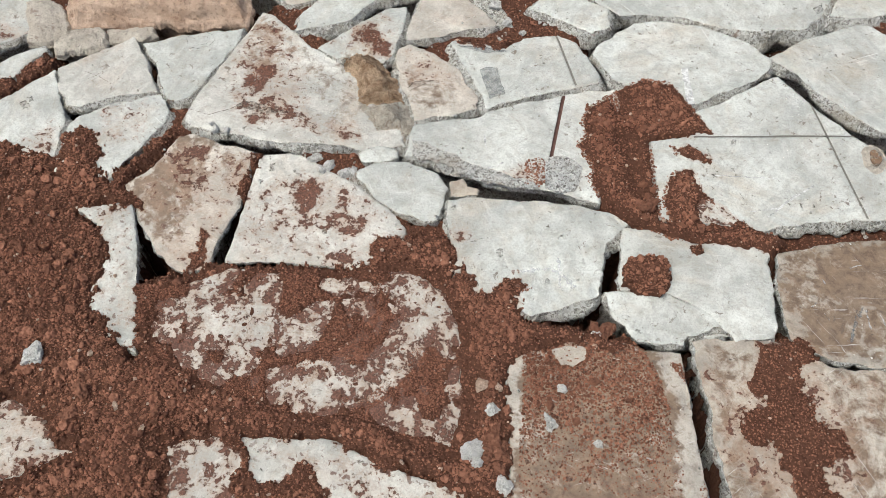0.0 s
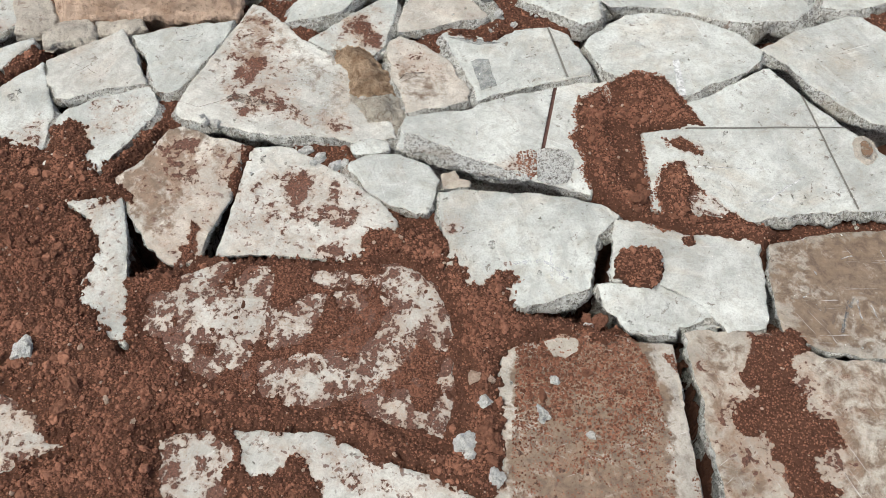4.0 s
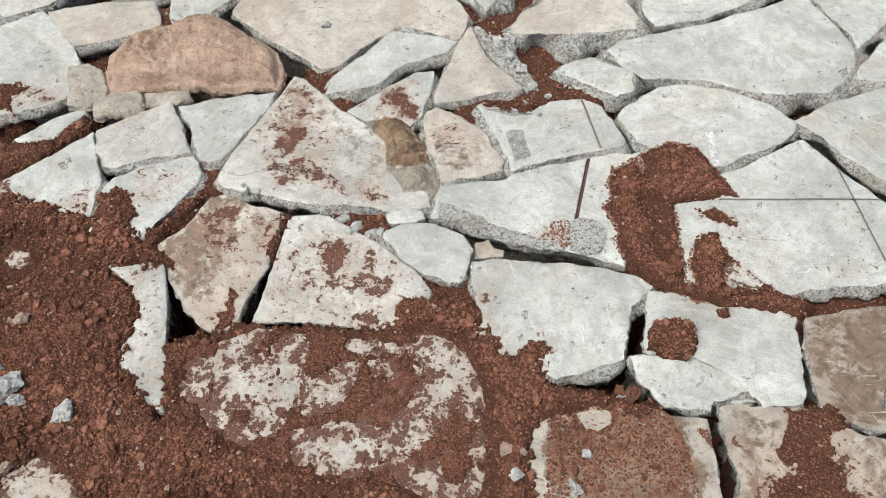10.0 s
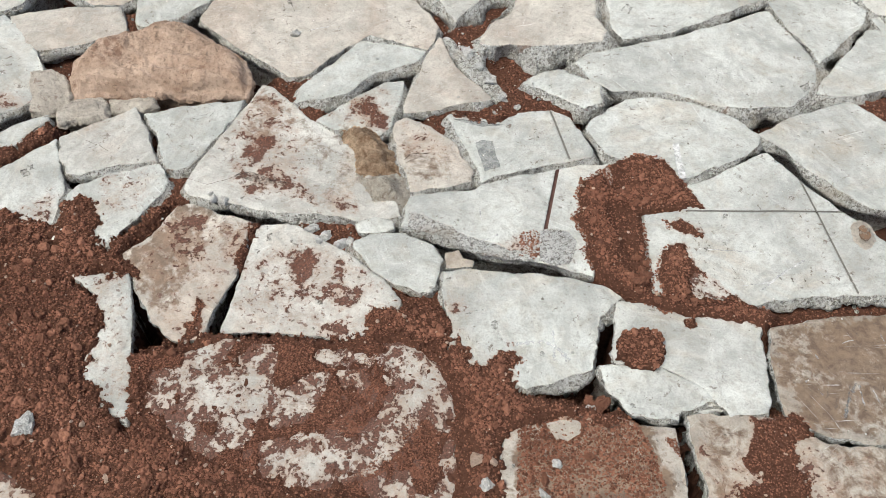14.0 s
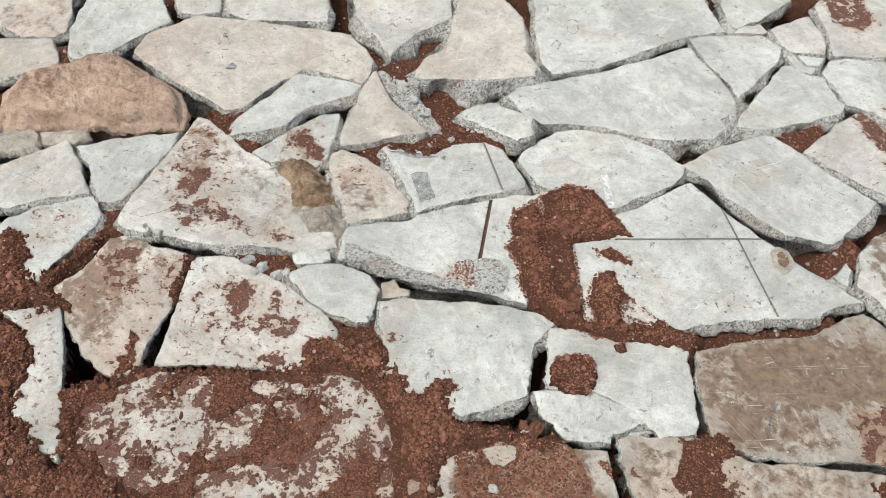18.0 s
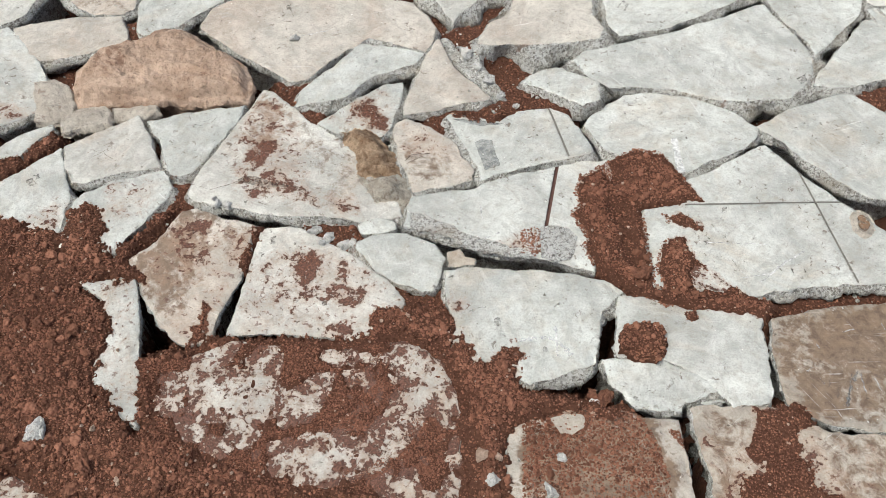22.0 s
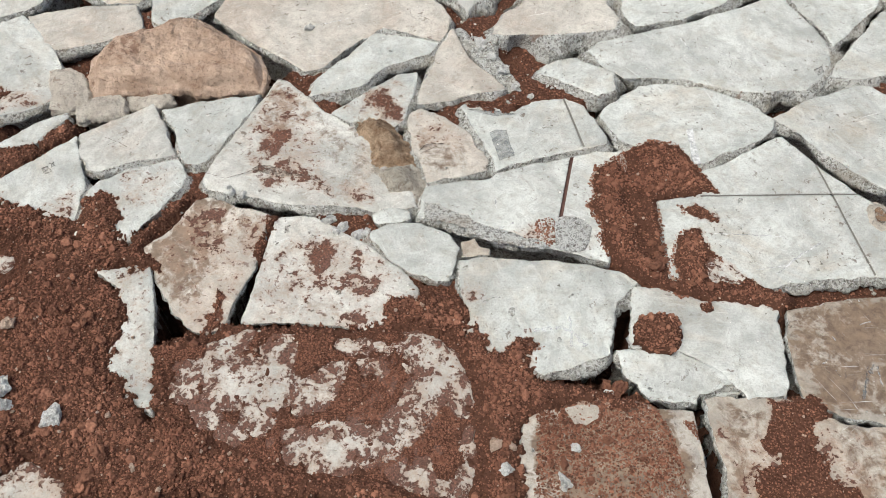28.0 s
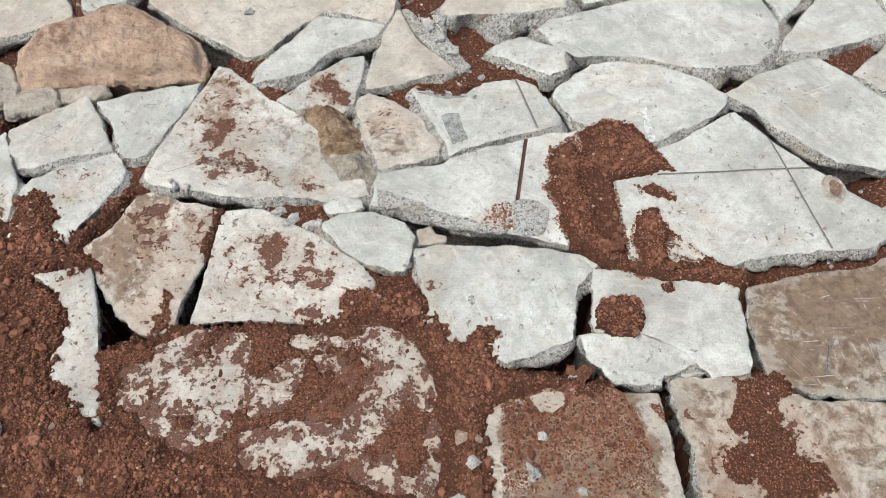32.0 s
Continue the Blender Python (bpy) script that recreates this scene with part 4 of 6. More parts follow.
def part(name, verts, faces, mat, parent, label=""):
    ob = new(name, mesh_of(name, verts, faces, [mat]))
    ob.parent = parent
    return tagged(ob, label)


def face_height(ob, x, y):
    for ring, z, tilt, (cx, cy), o, _ in SLABS:
        if o is ob:
            return z + tilt[0] * (x - cx) + tilt[1] * (y - cy)
    return 0.0


def smear(ob, pts, mat, name, label="", rough=0.008, proud=0.0024):
    """A thin film of paint or dirt with a ragged edge, lying on a slab's face."""
    from mathutils.geometry import tessellate_polygon
    ring = densify(pts, 0.004, rough)
    verts = [(x, y, face_height(ob, x, y) + proud) for x, y in ring]
    low = [(x, y, z - 0.004) for x, y, z in verts]
    cap = [tuple(t) for t in tessellate_polygon([[Vector((x, y, 0)) for x, y in ring]])]
    k = len(ring)
    faces = []
    for a, b, c in cap:
        (ax, ay), (bx, by), (qx, qy) = ring[a], ring[b], ring[c]
        faces.append((a, b, c) if (bx - ax) * (qy - ay) - (by - ay) * (qx - ax) > 0 else (a, c, b))
    faces += [(i, k + i, k + (i + 1) % k, (i + 1) % k) for i in range(k)]
    return part(name, verts + low, faces, mat, ob, label)


def stroke(ob, pts, width, mat, name, label=""):
    """A thin broken line on a slab's face: short dashes that wander and change in width."""
    verts, faces = [], []
    run = []
    for (ax, ay), (bx, by) in zip(pts, pts[1:]):
        length = math.hypot(bx - ax, by - ay)
        for i in range(max(2, int(length / 0.003))):
            f = i / max(2, int(length / 0.003))
            run.append((ax + (bx - ax) * f, ay + (by - ay) * f, (by - ay) / length, (ax - bx) / length))
    for x, y, nx, ny in run:
        drift = 0.0025 * noise.noise((x * 60, y * 60, 1))
        w = 0.5 * width * max(0.0, 0.45 + 0.9 * noise.noise((x * 170, y * 170, 6)))
        for side in (-1, 1):
            px, py = x + nx * (drift + side * w), y + ny * (drift + side * w)
            verts.append((px, py, face_height(ob, px, py) + 0.0024))
    faces = [(2 * i, 2 * i + 1, 2 * i + 3, 2 * i + 2) for i in range(len(run) - 1)]
    return part(name, verts, faces, mat, ob, label)


def saw_cut(ob, a, b, width, depth, mat):
    """A groove sawn into the face of a slab along the line a to b."""
    me = next(face for *_, o, face in SLABS if o is ob).data
    me.materials.append(mat)
    slot = len(me.materials) - 1
    bm = bmesh.new()
    bm.from_mesh(me)
    along = Vector((b[0] - a[0], b[1] - a[1], 0)).normalized()
    side = Vector((-along.y, along.x, 0))
    mid = Vector((a[0], a[1], 0))
    for co, no in ((mid + side * width / 2, side), (mid - side * width / 2, side), (mid, along), (Vector((b[0], b[1], 0)), along)):
        geom = [f for f in bm.faces if f.normal.z > 0.8]
        geom = list({e for f in geom for e in f.edges} | {v for f in geom for v in f.verts} | set(geom))
        bmesh.ops.bisect_plane(bm, geom=geom, plane_co=co, plane_no=no, dist=1e-6)
    run = (Vector((b[0], b[1], 0)) - mid).length
    chosen = []
    for f in bm.faces:
        c = f.calc_center_median() - mid
        if f.normal.z > 0.8 and abs(c.dot(side)) < width / 2 and 0 < c.dot(along) < run:
            chosen.append(f)
    made = bmesh.ops.extrude_face_region(bm, geom=chosen)
    bmesh.ops.delete(bm, geom=chosen, context="FACES_ONLY")
    low = [v for v in made["geom"] if isinstance(v, bmesh.types.BMVert)]
    bmesh.ops.translate(bm, verts=low, vec=(0, 0, -depth))
    lows = set(low)
    for f in bm.faces:
        if any(v in lows for v in f.verts):
            f.material_index = slot
    bm.to_mesh(me)
    bm.free()


# -- the slabs, from the far edge to the near one
slab([(-1.274, 2.096), (-1.012, 2.113), (-0.967, 1.910), (-0.967, 1.842), (-0.985, 1.818), (-1.067, 1.813), (-1.120, 1.837), (-1.172, 1.897)],
     0.08, "tan", "speckled cream concrete slab with a worn face")
slab([(-0.952, 2.115), (-0.947, 1.968), (-0.956, 1.855), (-0.929, 1.749), (-0.908, 1.735), (-0.817, 1.787), (-0.759, 1.857), (-0.698, 1.910), (-0.741, 2.008), (-0.781, 2.133)],
     0.08, "pale", "pale grey concrete slab with a thick broken edge")
slab([(-1.269, 1.749), (-1.190, 1.777), (-1.108, 1.801), (-0.990, 1.808), (-0.961, 1.757), (-0.950, 1.720), (-0.973, 1.696), (-1.048, 1.657), (-1.112, 1.632), (-1.158, 1.621), (-1.224, 1.664)],
     0.07, "tan", "cream concrete slab beside the sandstone boulder")
slab([(-0.745, 2.137), (-0.602, 2.152), (-0.573, 1.967), (-0.632, 1.946), (-0.688, 1.956)],
     0.07, "cream", "small cream concrete slab with red soil at its edge")
slab([(-0.586, 2.154), (-0.303, 2.185), (-0.273, 2.010), (-0.279, 1.956), (-0.490, 1.940), (-0.557, 1.969)],
     0.07, "cream", "cream concrete slab with a straight lower edge")
bump = slab([(-0.765, 1.773), (-0.746, 1.846), (-0.631, 1.941), (-0.442, 1.930), (-0.300, 1.918), (-0.202, 1.903), (-0.157, 1.846), (-0.132, 1.801), (-0.139, 1.761), (-0.156, 1.710), (-0.220, 1.727), (-0.309, 1.755), (-0.365, 1.701), (-0.425, 1.630), (-0.450, 1.590), (-0.498, 1.578), (-0.558, 1.623), (-0.637, 1.670), (-0.737, 1.744)],
     0.08, "tan", "large tan concrete slab with a low mortar lump")
slab([(-0.465, 1.487), (-0.464, 1.537), (-0.435, 1.583), (-0.374, 1.660), (-0.328, 1.726), (-0.219, 1.713), (-0.158, 1.696), (-0.178, 1.655), (-0.267, 1.614), (-0.309, 1.577), (-0.342, 1.529), (-0.382, 1.514)],
     0.07, "pale", "pale concrete slab with a dark broken front edge", flare=0.028)
slab([(-0.232, 2.192), (0.066, 2.224), (0.076, 2.011), (-0.015, 1.933), (-0.068, 1.862), (-0.088, 1.817), (-0.136, 1.904), (-0.192, 1.980)],
     0.08, "cream", "cream concrete slab with a whitish broken corner", flare=0.05)
slab([(-0.022, 1.735), (-0.015, 1.772), (0.012, 1.826), (0.058, 1.866), (0.080, 1.981), (0.100, 2.115), (0.217, 2.127), (0.280, 2.031), (0.288, 1.950), (0.282, 1.875), (0.313, 1.818), (0.300, 1.777), (0.231, 1.758), (0.109, 1.740)],
     0.11, "tan", "tan concrete slab with a thick white broken front", flare=0.095)
ringslab = slab([(0.324, 2.252), (0.314, 1.952), (0.326, 1.826), (0.352, 1.787), (0.466, 1.818), (0.583, 1.883), (0.689, 1.953), (0.768, 1.991), (0.871, 2.019), (0.837, 2.149), (0.820, 2.305)],
     0.08, "pale", "pale concrete slab with a faint ring mark")
scratchslab = slab([(0.226, 1.690), (0.260, 1.724), (0.361, 1.760), (0.480, 1.803), (0.595, 1.856), (0.725, 1.926), (0.753, 1.929), (0.780, 1.868), (0.820, 1.800), (0.838, 1.749), (0.834, 1.671), (0.795, 1.608), (0.751, 1.571), (0.631, 1.558), (0.573, 1.559), (0.460, 1.594), (0.372, 1.595), (0.313, 1.592), (0.264, 1.628)],
     0.08, "pale", "large pale grey concrete slab with scratched face", flare=0.055)
slab([(0.757, 1.974), (0.827, 1.996), (0.978, 2.008), (1.023, 1.956), (1.005, 1.907), (0.930, 1.819), (0.854, 1.735), (0.840, 1.788), (0.790, 1.878)],
     0.07, "pale", "pale wedge-shaped concrete slab")
slab([(0.880, 2.312), (1.094, 2.335), (1.105, 2.190), (0.980, 2.079), (0.906, 2.045), (0.890, 2.065)],
     0.06, "pale", "small pale concrete slab with chipped edges")
slab([(0.915, 2.041), (0.982, 2.063), (0.996, 2.028), (0.972, 2.018), (0.897, 2.016)],
     0.05, "cream", "thin cream concrete chip")
slab([(1.009, 2.040), (1.061, 2.076), (1.142, 2.117), (1.160, 2.046), (1.160, 1.982), (1.144, 1.940), (1.046, 1.941), (1.025, 1.979)],
     0.06, "cream", "small cream concrete slab")
slab([(1.028, 1.922), (1.051, 1.934), (1.071, 1.884), (1.102, 1.877), (1.085, 1.852), (1.052, 1.858)],
     0.05, "pale", "little pale concrete piece wedged in a joint")
slab([(1.062, 1.927), (1.143, 1.925), (1.114, 1.888), (1.079, 1.890)],
     0.05, "pale", "little flat concrete piece wedged in a joint")
slab([(0.833, 1.641), (0.884, 1.715), (1.006, 1.876), (1.038, 1.876), (1.071, 1.843), (1.109, 1.837), (1.126, 1.780), (1.141, 1.727), (1.123, 1.695), (1.058, 1.670), (0.974, 1.640), (0.877, 1.611), (0.825, 1.619)],
     0.08, "pale", "pale concrete slab with a few dark pits", flare=0.034)
slab([(1.119, 1.864), (1.153, 1.914), (1.207, 1.931), (1.316, 1.921), (1.486, 1.927), (1.409, 1.708), (1.243, 1.683), (1.194, 1.716), (1.152, 1.733), (1.137, 1.809)],
     0.07, "pale", "pale concrete slab with brown soil stains")
slab([(1.171, 2.164), (1.327, 2.360), (1.670, 2.397), (1.518, 1.969), (1.324, 1.947), (1.172, 1.940), (1.181, 2.035)],
     0.07, "cream", "cream concrete slab with a red soil patch")
slab([(0.983, 1.538), (1.040, 1.594), (1.122, 1.667), (1.180, 1.705), (1.227, 1.655), (1.292, 1.582), (1.377, 1.513), (1.297, 1.458), (1.222, 1.447), (1.204, 1.419), (1.168, 1.401), (1.112, 1.430), (1.040, 1.485)],
     0.08, "cream", "cream concrete slab stained red-brown at one side")
slab([(0.657, 1.472), (0.744, 1.534), (0.882, 1.596), (0.918, 1.593), (0.978, 1.532), (1.033, 1.462), (1.127, 1.376), (1.061, 1.309), (0.981, 1.238), (0.934, 1.245), (0.876, 1.256), (0.825, 1.300), (0.768, 1.356), (0.705, 1.434)],
     0.1, "pale", "large pale grey concrete slab with a thick fractured front", flare=0.028)
slab([(1.035, 1.210), (1.089, 1.266), (1.175, 1.308), (1.199, 1.302), (1.316, 1.203), (1.229, 0.982), (1.097, 1.005), (1.063, 1.019), (1.038, 1.081), (1.002, 1.115)],
     0.08, "cream", "cream concrete slab with a rusty streak")
slab([(0.953, 1.141), (0.996, 1.184), (1.003, 1.163), (0.980, 1.119)],
     0.05, "pale", "small grey concrete shard standing in a joint")
cross = slab([(0.367, 1.198), (0.445, 1.216), (0.467, 1.289), (0.543, 1.326), (0.635, 1.391), (0.669, 1.410), (0.715, 1.353), (0.768, 1.287), (0.830, 1.228), (0.889, 1.169), (0.944, 1.128), (1.005, 1.077), (0.924, 1.053), (0.880, 1.029), (0.802, 1.022), (0.675, 1.006), (0.577, 0.977), (0.512, 0.991), (0.401, 0.984), (0.373, 0.993), (0.365, 1.059), (0.360, 1.136)],
     0.08, "pale", "large pale concrete slab crossed by two saw cuts", flare=0.025)
streak = slab([(0.245, 1.457), (0.273, 1.498), (0.348, 1.566), (0.400, 1.576), (0.515, 1.565), (0.611, 1.518), (0.664, 1.463), (0.652, 1.428), (0.591, 1.377), (0.533, 1.354), (0.476, 1.314), (0.448, 1.334), (0.423, 1.348), (0.335, 1.358), (0.291, 1.379), (0.269, 1.415)],
     0.08, "pale", "pale grey concrete slab with a white paint streak")
slab([(0.088, 1.597), (0.146, 1.648), (0.183, 1.658), (0.242, 1.633), (0.289, 1.613), (0.286, 1.547), (0.245, 1.523), (0.196, 1.552), (0.139, 1.584)],
     0.07, "pale", "small pale concrete slab with a broken gravelly face", flare=0.05)
slab([(-0.127, 1.756), (-0.110, 1.726), (-0.088, 1.667), (-0.057, 1.617), (-0.005, 1.569), (0.018, 1.536), (-0.066, 1.514), (-0.127, 1.487), (-0.195, 1.472), (-0.192, 1.528), (-0.174, 1.599), (-0.154, 1.685)],
     0.08, "tan", "tan triangular concrete slab")
slab([(-0.116, 1.771), (-0.091, 1.761), (-0.073, 1.725), (-0.028, 1.706), (0.010, 1.644), (0.037, 1.594), (0.058, 1.541), (0.027, 1.549), (-0.001, 1.585), (-0.053, 1.634), (-0.085, 1.685), (-0.107, 1.740)],
     0.06, "broken", "grey fractured concrete strip beside a tan slab", z=-0.012)
slab([(-0.401, 1.434), (-0.362, 1.472), (-0.314, 1.523), (-0.249, 1.579), (-0.207, 1.585), (-0.204, 1.552), (-0.212, 1.484), (-0.224, 1.425), (-0.244, 1.393), (-0.300, 1.415), (-0.350, 1.400)],
     0.07, "pale", "small pale concrete slab dusted with red soil")
crack = slab([(-0.213, 1.441), (-0.190, 1.460), (-0.125, 1.432), (-0.070, 1.391), (-0.051, 1.345), (-0.017, 1.305), (-0.019, 1.270), (-0.072, 1.249), (-0.154, 1.226), (-0.171, 1.276), (-0.193, 1.320), (-0.212, 1.384)],
     0.07, "tan", "tan concrete slab with a hairline crack")
smeared = slab([(-0.090, 1.470), (-0.069, 1.479), (0.040, 1.460), (0.082, 1.495), (0.164, 1.513), (0.209, 1.489), (0.253, 1.404), (0.257, 1.367), (0.164, 1.335), (0.083, 1.308), (0.001, 1.268), (-0.007, 1.305), (-0.045, 1.382)],
     0.07, "pale", "pale concrete slab with a grey smear and a saw cut")
long = slab([(-0.168, 1.126), (-0.163, 1.183), (-0.155, 1.209), (-0.097, 1.227), (-0.018, 1.242), (0.008, 1.261), (0.084, 1.294), (0.177, 1.322), (0.293, 1.350), (0.302, 1.299), (0.270, 1.162), (0.248, 1.028), (0.135, 1.054), (0.036, 1.078), (-0.064, 1.103)],
     0.09, "pale", "long pale concrete slab with a red-stained saw cut", flare=0.028)
tri = slab([(-0.555, 1.546), (-0.522, 1.534), (-0.427, 1.443), (-0.336, 1.379), (-0.276, 1.329), (-0.214, 1.260), (-0.181, 1.185), (-0.170, 1.153), (-0.217, 1.142), (-0.266, 1.134), (-0.355, 1.151), (-0.417, 1.146), (-0.491, 1.148), (-0.545, 1.165), (-0.608, 1.169), (-0.659, 1.185), (-0.669, 1.201), (-0.659, 1.256), (-0.615, 1.375), (-0.576, 1.478)],
     0.09, "cream", "large triangular concrete slab with red-brown scuffs")
slab([(-0.270, 1.076), (-0.225, 1.105), (-0.164, 1.109), (-0.102, 1.085), (-0.071, 1.045), (-0.077, 1.003), (-0.091, 0.962), (-0.114, 0.958), (-0.163, 0.975), (-0.220, 1.009)],
     0.07, "pale", "small five-sided pale concrete slab")
splash = slab([(-0.481, 1.106), (-0.418, 1.119), (-0.346, 1.091), (-0.253, 1.031), (-0.181, 0.971), (-0.151, 0.935), (-0.155, 0.907), (-0.201, 0.838), (-0.274, 0.835), (-0.365, 0.841), (-0.505, 0.835)],
     0.09, "cream", "cream concrete slab splashed with red soil", flare=0.004)
slab([(-0.755, 1.006), (-0.704, 1.069), (-0.670, 1.147), (-0.641, 1.153), (-0.499, 1.113), (-0.494, 1.052), (-0.500, 0.971), (-0.527, 0.894), (-0.540, 0.821), (-0.572, 0.803), (-0.609, 0.817), (-0.645, 0.847), (-0.701, 0.922), (-0.723, 0.965)],
     0.09, "tan", "brown-stained concrete slab standing between deep gaps", flare=0.006)
slab([(-0.849, 0.947), (-0.731, 0.964), (-0.715, 0.927), (-0.689, 0.846), (-0.651, 0.695), (-0.635, 0.627), (-0.739, 0.692), (-0.758, 0.740), (-0.754, 0.857), (-0.786, 0.910)],
     0.1, "pale", "narrow white concrete shard half buried in red soil", flare=0.005)
slab([(-0.996, 1.329), (-0.913, 1.388), (-0.846, 1.440), (-0.816, 1.393), (-0.780, 1.330), (-0.751, 1.277), (-0.856, 1.251), (-0.916, 1.218), (-0.943, 1.223), (-0.980, 1.274)],
     0.08, "cream", "cream four-sided concrete slab")
slab([(-0.819, 1.421), (-0.740, 1.452), (-0.588, 1.487), (-0.590, 1.458), (-0.627, 1.366), (-0.671, 1.265), (-0.696, 1.250), (-0.722, 1.256), (-0.750, 1.303), (-0.774, 1.364)],
     0.08, "pale", "pale concrete slab with a pitted patch")
slab([(-0.921, 1.161), (-0.906, 1.189), (-0.849, 1.230), (-0.740, 1.264), (-0.713, 1.227), (-0.711, 1.185), (-0.738, 1.135), (-0.769, 1.081), (-0.793, 1.027), (-0.917, 1.029)],
     0.08, "pale", "pale concrete slab sinking into red soil")
spots = slab([(-1.227, 1.107), (-1.123, 1.202), (-1.004, 1.326), (-0.958, 1.221), (-0.933, 1.171), (-0.929, 1.103), (-0.935, 1.061), (-1.071, 1.069)],
     0.08, "pale", "pale concrete slab with dark spots, edged with soil")
slab([(-1.187, 1.288), (-1.113, 1.364), (-1.051, 1.400), (-1.041, 1.389), (-1.077, 1.325), (-1.094, 1.295), (-1.169, 1.280)],
     0.06, "pale", "thin pale concrete wedge lying in red soil")
slab([(-1.519, 1.288), (-1.387, 1.300), (-1.311, 1.299), (-1.291, 1.271), (-1.321, 1.253), (-1.491, 1.233)],
     0.06, "pale", "white concrete sliver nearly buried in soil")
slab([(-1.692, 1.536), (-1.521, 1.591), (-1.442, 1.634), (-1.379, 1.681), (-1.283, 1.751), (-1.241, 1.716), (-1.133, 1.587), (-1.081, 1.501), (-1.078, 1.452), (-1.132, 1.414), (-1.223, 1.376), (-1.317, 1.348), (-1.401, 1.330), (-1.570, 1.299)],
     0.09, "pale", "large pale concrete slab partly covered by red soil")
slab([(-1.888, 1.914), (-1.485, 1.944), (-1.412, 1.726), (-1.416, 1.690), (-1.450, 1.652), (-1.533, 1.615), (-1.713, 1.575)],
     0.08, "pale", "pale grey concrete slab at the far edge")
slab([(-1.406, 1.736), (-1.461, 1.946), (-1.229, 1.963), (-1.258, 1.806), (-1.298, 1.769), (-1.379, 1.719)],
     0.08, "cream", "cream concrete slab with a ragged edge")
white = slab([(-0.069, 1.014), (-0.025, 1.026), (0.200, 1.020), (0.269, 1.007), (0.305, 0.980), (0.260, 0.930), (0.248, 0.869), (0.237, 0.804), (0.110, 0.752), (0.083, 0.767), (-0.027, 0.775), (-0.051, 0.871), (-0.063, 0.952)],
     0.1, "pale", "thick white concrete slab with curved scratches", flare=0.024)
slab([(0.295, 0.968), (0.360, 0.966), (0.433, 0.940), (0.577, 0.960), (0.581, 0.936), (0.582, 0.883), (0.582, 0.807), (0.570, 0.736), (0.496, 0.721), (0.477, 0.745), (0.458, 0.774), (0.415, 0.801), (0.373, 0.820), (0.282, 0.823), (0.285, 0.877)],
     0.09, "pale", "pale concrete slab carrying a clod of soil", flare=0.004)
slab([(0.252, 0.816), (0.285, 0.818), (0.375, 0.820), (0.414, 0.800), (0.450, 0.783), (0.469, 0.754), (0.440, 0.739), (0.406, 0.730), (0.398, 0.709), (0.312, 0.715), (0.290, 0.745), (0.266, 0.762)],
     0.08, "pale", "white concrete slab cracked off its neighbour")
slab([(0.436, 0.737), (0.465, 0.747), (0.488, 0.739), (0.450, 0.729)],
     0.05, "pale", "white concrete chip in a joint", z=-0.010)
scrape = slab([(0.601, 0.924), (0.693, 0.951), (0.783, 0.968), (0.875, 0.984), (0.951, 1.030), (0.998, 1.048), (1.081, 0.967), (1.198, 0.869), (1.122, 0.679), (0.979, 0.670), (0.909, 0.690), (0.841, 0.692), (0.793, 0.684), (0.672, 0.693), (0.631, 0.710), (0.599, 0.733), (0.593, 0.792), (0.595, 0.870)],
     0.09, "brown", "large brown-stained concrete slab with pale scrapes", flare=0.006)
slab([(0.415, 0.718), (0.462, 0.726), (0.526, 0.728), (0.570, 0.726), (0.629, 0.711), (0.666, 0.681), (0.738, 0.679), (0.799, 0.676), (0.900, 0.669), (1.047, 0.650), (1.024, 0.415), (0.462, 0.378), (0.457, 0.424), (0.451, 0.455), (0.443, 0.504), (0.437, 0.546), (0.437, 0.588), (0.428, 0.621), (0.419, 0.665)],
     0.09, "sand", "cream concrete slab mottled with red soil", flare=0.013)
slab([(0.073, 0.654), (0.104, 0.679), (0.157, 0.692), (0.222, 0.711), (0.280, 0.708), (0.322, 0.693), (0.389, 0.691), (0.396, 0.630), (0.402, 0.554), (0.409, 0.482), (0.415, 0.421), (0.419, 0.376), (0.054, 0.352), (0.059, 0.398), (0.076, 0.430), (0.075, 0.480), (0.070, 0.543), (0.065, 0.597)],
     0.1, "dusty", "dusty brown concrete slab with a straight grey edge", flare=0.003, rough=0.003)
slab([(-0.642, 0.745), (-0.489, 0.818), (-0.296, 0.809), (-0.142, 0.838), (-0.061, 0.793), (-0.030, 0.720), (-0.021, 0.626), (-0.015, 0.560), (-0.030, 0.485), (-0.128, 0.506), (-0.221, 0.528), (-0.344, 0.529), (-0.431, 0.554), (-0.593, 0.626)],
     0.09, "cream", "large concrete slab mostly covered by red soil")
slab([(-0.529, 0.452), (-0.458, 0.475), (-0.337, 0.477), (-0.257, 0.483), (-0.174, 0.452), (-0.053, 0.417), (0.016, 0.391), (0.055, 0.355), (0.056, 0.277), (-0.500, 0.254)],
     0.08, "cream", "cream concrete slab edged with red soil")
slab([(-0.893, 0.494), (-0.834, 0.520), (-0.766, 0.487), (-0.726, 0.436), (-0.695, 0.431), (-0.752, 0.403), (-0.776, 0.386), (-0.854, 0.351), (-0.888, 0.450)],
     0.08, "cream", "cream concrete slab half sunk in red soil")

